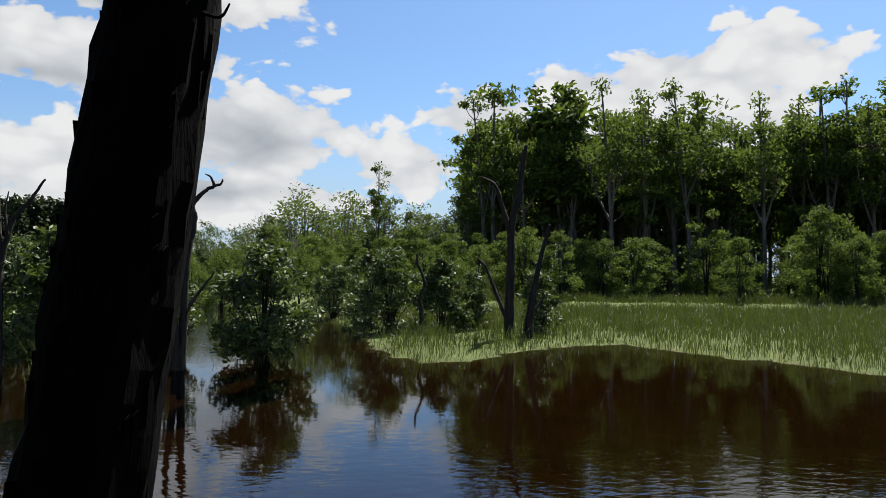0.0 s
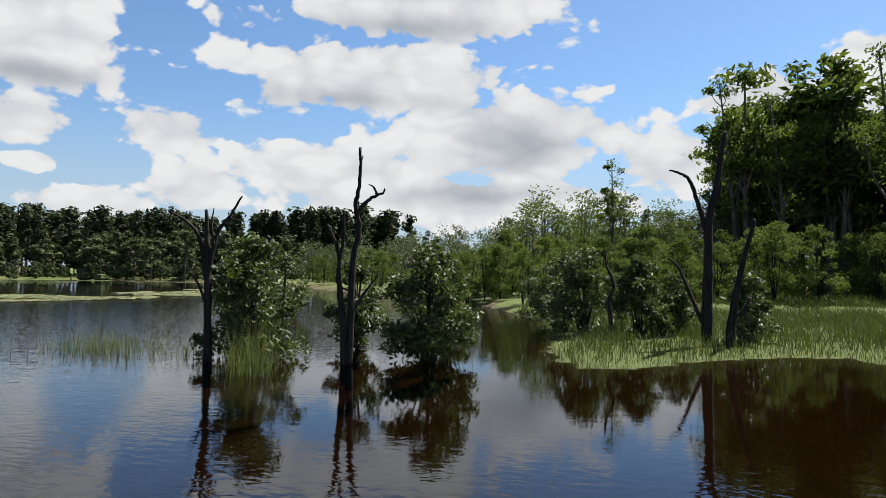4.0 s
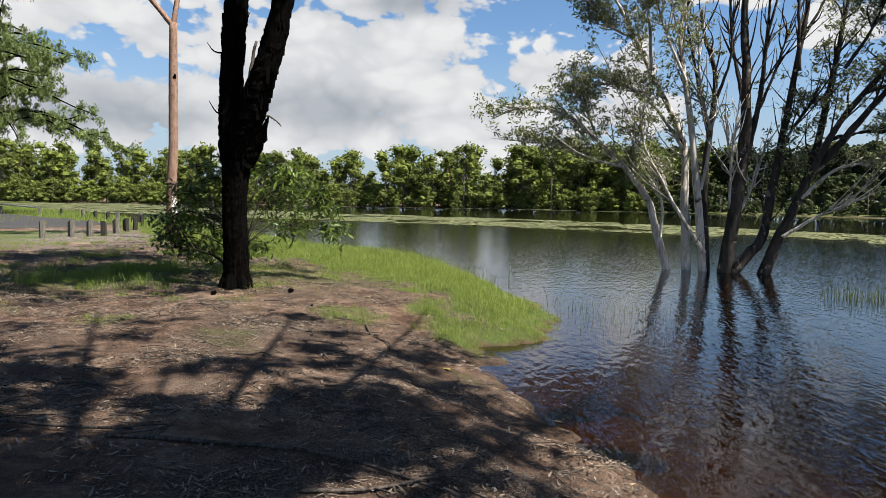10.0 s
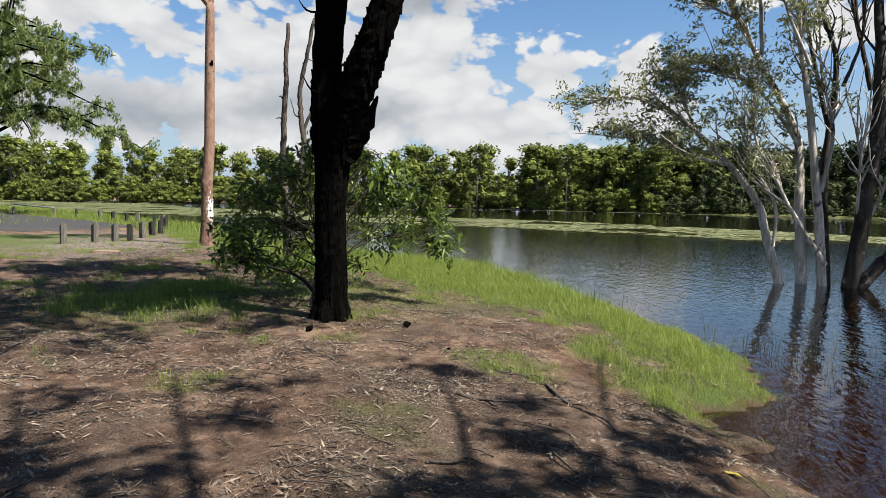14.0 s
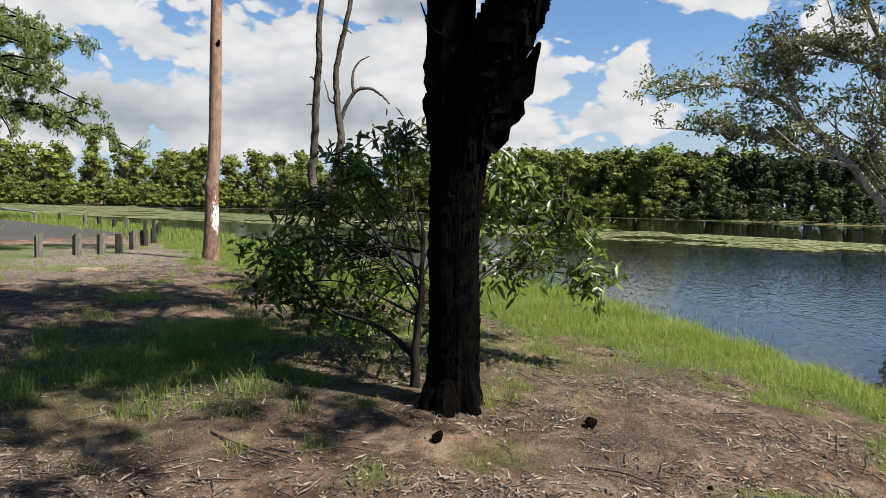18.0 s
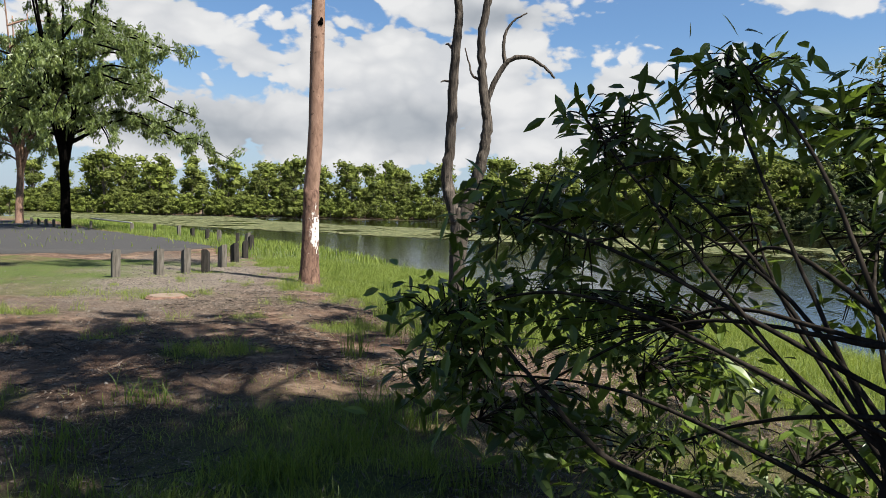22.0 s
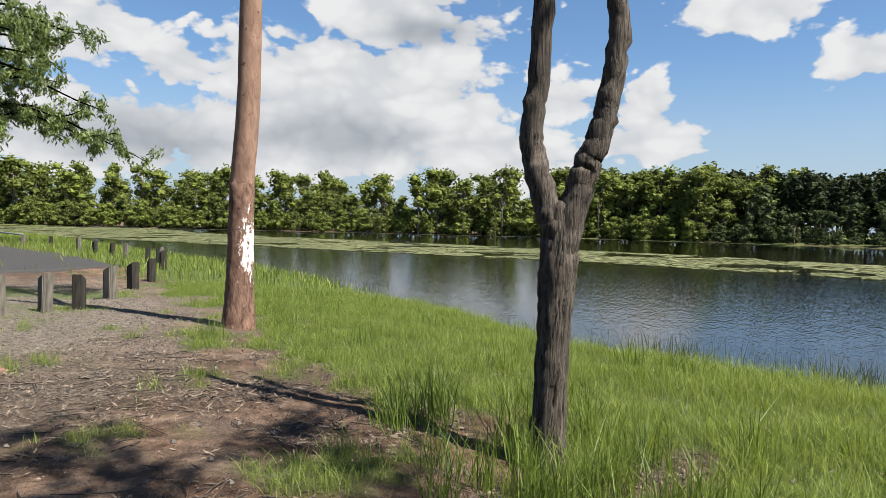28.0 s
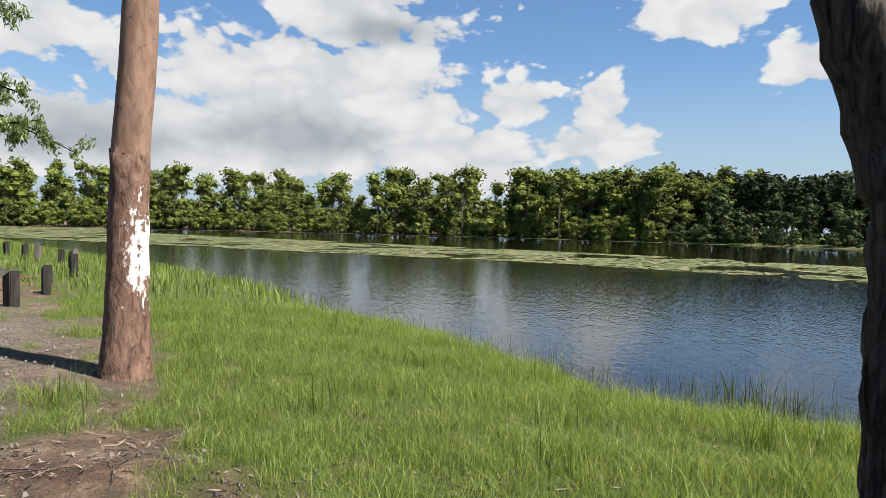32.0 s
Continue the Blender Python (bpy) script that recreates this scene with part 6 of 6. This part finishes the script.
def build_sticks():
    rng = np.random.default_rng(15)
    spots = [(-8.5, -0.75, 1.1, 0.4), (-8.35, -1.35, 0.8, 1.2), (-7.25, -1.1, 0.5, 0.2), (-10.25, -4.3, 0.75, 0.9), (-10.2, -3.9, 0.6, 1.5), (-10.0, -2.25, 0.5, 1.1),
             (-9.1, -1.2, 0.4, 0.8), (-8.7, -0.8, 0.3, 2.0), (-4.5, -1.0, 2.4, 1.35), (-4.9, -2.5, 1.3, 1.5), (-4.35, -0.25, 1.0, 1.9), (-9.3, -5.6, 0.7, 0.3)]
    for _ in range(26):
        spots.append((rng.uniform(-20, -3), rng.uniform(-9, 0.3), rng.uniform(0.15, 0.6), rng.uniform(0, 3.14)))
    for x, y, ln, a in spots:
        if lie(np.array([[x, y]]))[1][0] < 0.25 or math.hypot(x + 11.12, y + 3.11) < 0.4:
            continue
        s = Shape()
        pts = []
        for k, t in enumerate((-0.5, -0.15, 0.2, 0.5)):
            px, py = x + math.cos(a) * ln * t + rng.normal(0, 0.04 * ln), y + math.sin(a) * ln * t + rng.normal(0, 0.04 * ln)
            pts.append((px, py, height(px, py) + 0.012 + (0.02 if k == 2 else 0)))
        r = rng.uniform(0.006, 0.013) * min(1.3, 0.6 + ln * 0.6)
        tube(s, curve_points(pts, 4), (r, r * 0.5), 6, 0.1, rng)
        if ln > 0.7:
            tube(s, curve_points([pts[1], (pts[1][0] + 0.12, pts[1][1] + 0.08, pts[1][2] + 0.03), (pts[1][0] + 0.25, pts[1][1] + 0.1, pts[1][2] + 0.04)], 3), (r * 0.6, r * 0.2), 5)
        tagged(new("fallen_stick", s.mesh("fallen_stick", M_STICK, True)), "dry grey fallen stick lying on bare soil", "stick", "sticks on the bank")


def build_litter():
    rng = np.random.default_rng(25)
    n = 430000
    p = np.column_stack([rng.uniform(-22, 0.5, n), rng.uniform(-10, 1.6, n)])
    z, sd = lie(p)
    keep = (sd > 0.05) & (rng.random(n) < (1 - 0.85 * grass_cover(p)) * np.clip(0.4 + 0.6 * waves(p, 2.3, 61), 0.05, 1))
    p, z = p[keep], z[keep]
    s = Shape()
    n = len(p)
    a = rng.uniform(0, 6.28, n)
    d = np.column_stack([np.cos(a), np.sin(a), rng.normal(0, 0.22, n)])
    w = np.column_stack([-np.sin(a), np.cos(a), rng.normal(0, 0.3, n)])
    ln, wd = (0.015 + 0.11 * rng.random(n) ** 3.0)[:, None], (0.004 + 0.014 * rng.random(n) ** 1.5)[:, None]
    c = np.column_stack([p, z + 0.010])
    s.add(np.stack([c - d * ln * 0.5, c - d * ln * 0.05 + w * wd * 0.5, c + d * ln * 0.5, c - d * ln * 0.05 - w * wd * 0.5], 1).reshape(-1, 3), np.arange(4 * n).reshape(-1, 4))
    tagged(new("leaf_litter", s.mesh("leaf_litter", L_LITTER)), "dry fallen leaves and bark chips on bare soil", "litter", kind="stuff")


def build_twigs():
    """Fine dead twigs and bark strips strewn over the bare soil."""
    rng = np.random.default_rng(45)
    n = 8000
    p = np.column_stack([rng.uniform(-21, 0, n), rng.uniform(-9.5, 1.4, n)])
    z, sd = lie(p)
    keep = (sd > 0.1) & (rng.random(n) < (1 - 0.8 * grass_cover(p)) * np.clip(0.45 + 0.6 * waves(p, 2.3, 61), 0.08, 1))
    s = Shape()
    for x, y in p[keep]:
        a, ln = rng.uniform(0, 6.28), 0.06 + 0.34 * rng.random() ** 2
        q = []
        for t in (-0.5, 0.0, 0.5):
            a2 = a + rng.normal(0, 0.35)
            q.append((x + math.cos(a2) * ln * t, y + math.sin(a2) * ln * t))
        zz = lie(np.array(q))[0] + 0.008
        tube(s, [(u, v, w + (0.010 if k == 1 else 0)) for k, ((u, v), w) in enumerate(zip(q, zz))], (0.0045, 0.0028), 4)
    tagged(new("dry_twigs", s.mesh("dry_twigs", M_STICK)), "thin dry twigs strewn over bare soil", "twigs", kind="stuff")


def build_stones():
    """Loose gravel in front of the bollards and pebbles on the soil."""
    rng = np.random.default_rng(55)
    n = 85000
    p = np.column_stack([rng.uniform(-31, -4, n), rng.uniform(-17, 0.5, n)])
    z, sd = lie(p)
    keep = (sd > 0.2) & (rng.random(n) < np.clip(gravel_cover(p) * 0.8 + 0.04, 0, 1) * (1 - 0.9 * grass_cover(p)))
    p, z = p[keep], z[keep]
    n = len(p)
    r = 0.005 + 0.016 * rng.random(n) ** 3.0
    c = np.column_stack([p, z + r * 0.2])
    k = np.arange(4) * 1.5708
    ring = np.stack([np.cos(k)[None] * r[:, None] * rng.uniform(0.7, 1.4, (n, 4)), np.sin(k)[None] * r[:, None] * rng.uniform(0.7, 1.4, (n, 4)), np.zeros((n, 4))], -1)
    top = ring * 0.55 + np.array((0, 0, 1.0)) * (r * 0.8)[:, None, None]
    v = np.concatenate([c[:, None] + ring, c[:, None] + top], 1).reshape(-1, 3)
    b = np.arange(n)[:, None] * 8
    f = np.concatenate([b + (4, 5, 6, 7), b + (0, 1, 5, 4), b + (1, 2, 6, 5), b + (2, 3, 7, 6), b + (3, 0, 4, 7)])
    tagged(new("gravel", quad_mesh("gravel", v, f, L_STONE)), "loose pale gravel and pebbles", "gravel", kind="stuff")


def build_lilies():
    """Rafts of floating lily pads across the middle of the lake."""
    rng = np.random.default_rng(35)
    mid = np.array([(-175, -105), (-118, -66), (-92, -32), (-74, -8), (-62, 8), (-50, 17), (-40, 24), (-33, 38), (-36, 55)], float)
    d = np.diff(mid, axis=0)
    ln = np.linalg.norm(d, axis=1)
    n = 34000
    i = rng.choice(len(d), n, p=ln / ln.sum())
    q = mid[i] + d[i] * rng.random((n, 1))
    nrm = np.column_stack([-d[i][:, 1], d[i][:, 0]]) / ln[i][:, None]
    wide = np.interp(q[:, 0], (-150, -80, -50, -33), (24, 13, 8.0, 5.0))
    q = q + nrm * (rng.uniform(-1, 1, n) * wide)[:, None]
    k = rng.choice(len(FAR_SHORE) - 7, 5000)
    fs = np.array(FAR_SHORE, float)
    dd = fs[k + 1] - fs[k]
    edge = fs[k] + dd * rng.random((5000, 1)) + np.column_stack([dd[:, 1], -dd[:, 0]]) / np.linalg.norm(dd, axis=1)[:, None] * rng.uniform(1.5, 4.5, (5000, 1))
    q = np.vstack([q, edge])
    gaps = waves(q, 14, 71) + 0.6 * waves(q, 4, 72)
    keep = (gaps > -0.40) & in_lake(q)
    q = q[keep]
    n = len(q)
    a = rng.uniform(0, 6.28, n)
    r = np.hypot(q[:, 0] + 10, q[:, 1]) * 0.0058 * rng.uniform(0.7, 1.3, n)
    k = np.arange(6) * 6.283 / 6
    ang = a[:, None] + k[None]
    v = np.stack([q[:, 0, None] + np.cos(ang) * r[:, None] * 1.2, q[:, 1, None] + np.sin(ang) * r[:, None], 0.012 + 0.03 * rng.random((n, 6)) * (np.abs(np.sin(k)) + 0.2)], -1).reshape(-1, 3)
    b = np.arange(n)[:, None] * 6
    f = np.concatenate([b + (0, 1, 2, 3), b + (0, 3, 4, 5)])
    tagged(new("lily_pads", quad_mesh("lily_pads", v, f, L_LILY)), "yellow-green rafts of floating lily pads", "lily pads", kind="stuff")


def build_clods():
    """Dark lumps of bark and charcoal by the foot of the black tree."""
    rng = np.random.default_rng(65)
    for x, y, r in ((-10.72, -2.21, 0.045), (-10.42, -3.22, 0.045), (-9.9, -1.75, 0.02)):
        s = Shape()
        z = height(x, y)
        tube(s, [(x - r, y, z + r * 0.2), (x - r * 0.4, y + 0.01, z + r * 0.5), (x + r * 0.5, y, z + r * 0.45), (x + r, y - 0.01, z + r * 0.2)], (r * 0.35, r * 0.75, r * 0.7, r * 0.3), 9, 0.16, rng)
        tagged(new("bark_clod", s.mesh("bark_clod", M_DARK)), "small dark lump of burnt bark on soil", "bark lump", "bark lumps")


def build_floating_leaves():
    """Yellowed leaves afloat, and on the wet edge."""
    rng = np.random.default_rng(66)
    for x, y in ((-5.20, 3.66), (-5.34, 3.75), (-5.48, 3.72), (-7.49, 0.03)):
        z = max(0.012, height(x, y) + 0.02)
        a, ln = rng.uniform(0, 6.28), rng.uniform(0.05, 0.075)
        d, w = np.array((math.cos(a), math.sin(a), 0.0)), np.array((-math.sin(a), math.cos(a), 0.0)) * 0.36
        c = np.array((x, y, z))
        v = [c - d * ln, c - d * ln * 0.3 + w * ln, c + d * ln * 0.4 + w * ln * 0.8 + (0, 0, 0.008), c + d * ln * 1.1, c + d * ln * 0.4 - w * ln * 0.8 + (0, 0, 0.01), c - d * ln * 0.3 - w * ln, c - (0, 0, 0.004)]
        f = [(0, 6, 2, 1), (6, 4, 3, 2), (0, 5, 4, 6)]
        s = Shape()
        s.add(v, f)
        tagged(new("fallen_leaf", s.mesh("fallen_leaf", M_YELLOW)), "yellowed fallen leaf at the water's edge", "leaf", "yellowed leaves")


build_road()
build_posts()
build_car()
build_stump()
build_sticks()
build_clods()
build_floating_leaves()
build_litter()
build_lilies()
build_twigs()
build_stones()


# ---------------------------------------------------------------- grass and reeds
def build_grass():
    p = scattered(201, 680000, -29, -8, -12, 3, grass_cover)
    sd = lie(p)[1]
    tall = (0.13 + 0.07 * np.clip(waves(p, 1.3, 81), -0.9, 1) + 0.07 * np.exp(-((sd - 0.7) / 0.8) ** 2)) * np.where(grass_cover(p) < 0.6, 0.6, 1.0) * np.clip(0.4 + sd, 0.4, 1) * np.interp(p[:, 0], (-22, -19, -15, -13), (0.95, 1.3, 1.2, 0.75))
    blades("grass", p, tall * 0.80 * (1 + 0.35 * waves(p, 0.35, 83)), 0.0046, L_GRASS, 202, "lush green lakeside grass", 0.75)
    p = scattered(203, 70000, -80, -29, -50, -6, grass_cover)
    blades("far_grass", p, 0.28, 0.03, L_GRASS, 204, "green grass between the road and the lake", 0.35)
    p = scattered(205, 150000, -5, 46, 11, 40, lambda q: np.where(lie(q)[1] > -0.15, 1.0, 0.0))
    d = np.hypot(p[:, 0], p[:, 1])
    blades("marsh_reeds", p, (0.38 + 0.16 * waves(p, 4, 82) + 0.14 * waves(p, 1.2, 84)) * np.clip(0.5 + 0.35 * lie(p)[1], 0.45, 1), 0.006 + 0.0005 * d, L_REED, 206, "yellow-green reeds on the flooded marsh", 0.45, "reeds")
    clumps = [(-5.0, 10.5, 0.55, 0.8, 260), (-10.6, 12.6, 1.3, 0.5, 420), (-9.3, 11.9, 0.9, 0.5, 260), (-7.6, 12.2, 0.9, 0.45, 220), (-2.7, 13.4, 0.7, 0.35, 260), (-13.6, 10.6, 1.1, 0.45, 320),
              (-12.6, 9.3, 0.5, 0.3, 160), (-14.1, 8.2, 0.7, 0.4, 300), (-11.4, 7.9, 0.5, 0.35, 420), (-10.3, 11.9, 0.8, 0.4, 200), (-5.6, 11.3, 0.4, 0.9, 160), (-11.0, 2.7, 0.8, 0.10, 90),
              (-12.6, 2.9, 1.0, 0.10, 70), (-22.3, -1.2, 0.9, 0.3, 200), (-24.0, -2.7, 0.8, 0.3, 160), (-8.9, 16.4, 1.0, 0.5, 200)]
    rng = np.random.default_rng(9)
    pts, hs = [], []
    for x, y, r, h, n in clumps:
        pts.append(rng.normal(0, 1, (n, 2)) * r * 0.5 + (x, y))
        hs.append(np.full(n, h + 0.15))
    blades("water_grass", np.concatenate(pts), np.concatenate(hs), 0.010, L_SEDGE, 208, "thin sedge tufts rising out of the lake", 0.28, "sedge")


build_grass()


def build_tussocks():
    """Longer, darker tufts: round the dead tree, along the path and at the water's edge."""
    rng = np.random.default_rng(19)
    pts, hs = [], []
    for k in range(150):
        if k < 40:
            x, y, r, h, n = -18.0 + rng.normal(0, 0.9), -5.2 + rng.normal(0, 0.55), 0.16, 0.34, 60
        elif k < 75:
            x, y, r, h, n = -12.6 + rng.normal(0, 1.0), -5.6 + rng.normal(0, 0.7), 0.22, 0.17, 80
        elif k < 95:
            x, y, r, h, n = -11.6 + rng.normal(0, 0.8), -4.0 + rng.normal(0, 0.6), 0.12, 0.11, 30
        else:
            x, y, r, h, n = rng.uniform(-29, -16), rng.uniform(-11, 0), 0.2, 0.24, 50
            if grass_cover(np.array([[x, y]]))[0] < 0.4:
                continue
        pts.append(rng.normal(0, 1, (n, 2)) * r * 0.5 + (x, y))
        hs.append(np.full(n, h * rng.uniform(0.7, 1.3)))
    blades("grass_tussocks", np.concatenate(pts), np.concatenate(hs), 0.007, L_TUFT, 209, "dark green longer grass tufts", 0.5)
    pts, hs = [], []
    edge = NEAR_LINE[(NEAR_LINE[:, 0] < -16) & (NEAR_LINE[:, 0] > -48)]
    for _ in range(1500):
        i = rng.integers(0, len(edge) - 1)
        q = edge[i] + (edge[i + 1] - edge[i]) * rng.random() + rng.normal(0, 0.45, 2) + (0.35, 0.35)
        pts.append(q)
        hs.append(rng.uniform(0.2, 0.42))
    for cx, cy, n in ((-22.4, -1.3, 160), (-23.4, -2.6, 120), (-24.6, -2.4, 110), (-12.0, 2.9, 120)):
        for _ in range(n):
            pts.append(rng.normal(0, 0.5, 2) + (cx, cy))
            hs.append(rng.uniform(0.25, 0.5))
    blades("shore_stalks", np.array(pts), np.array(hs), 0.006, L_SEDGE, 210, "thin dark grass stalks at the water's edge", 0.3, "sedge")


build_tussocks()
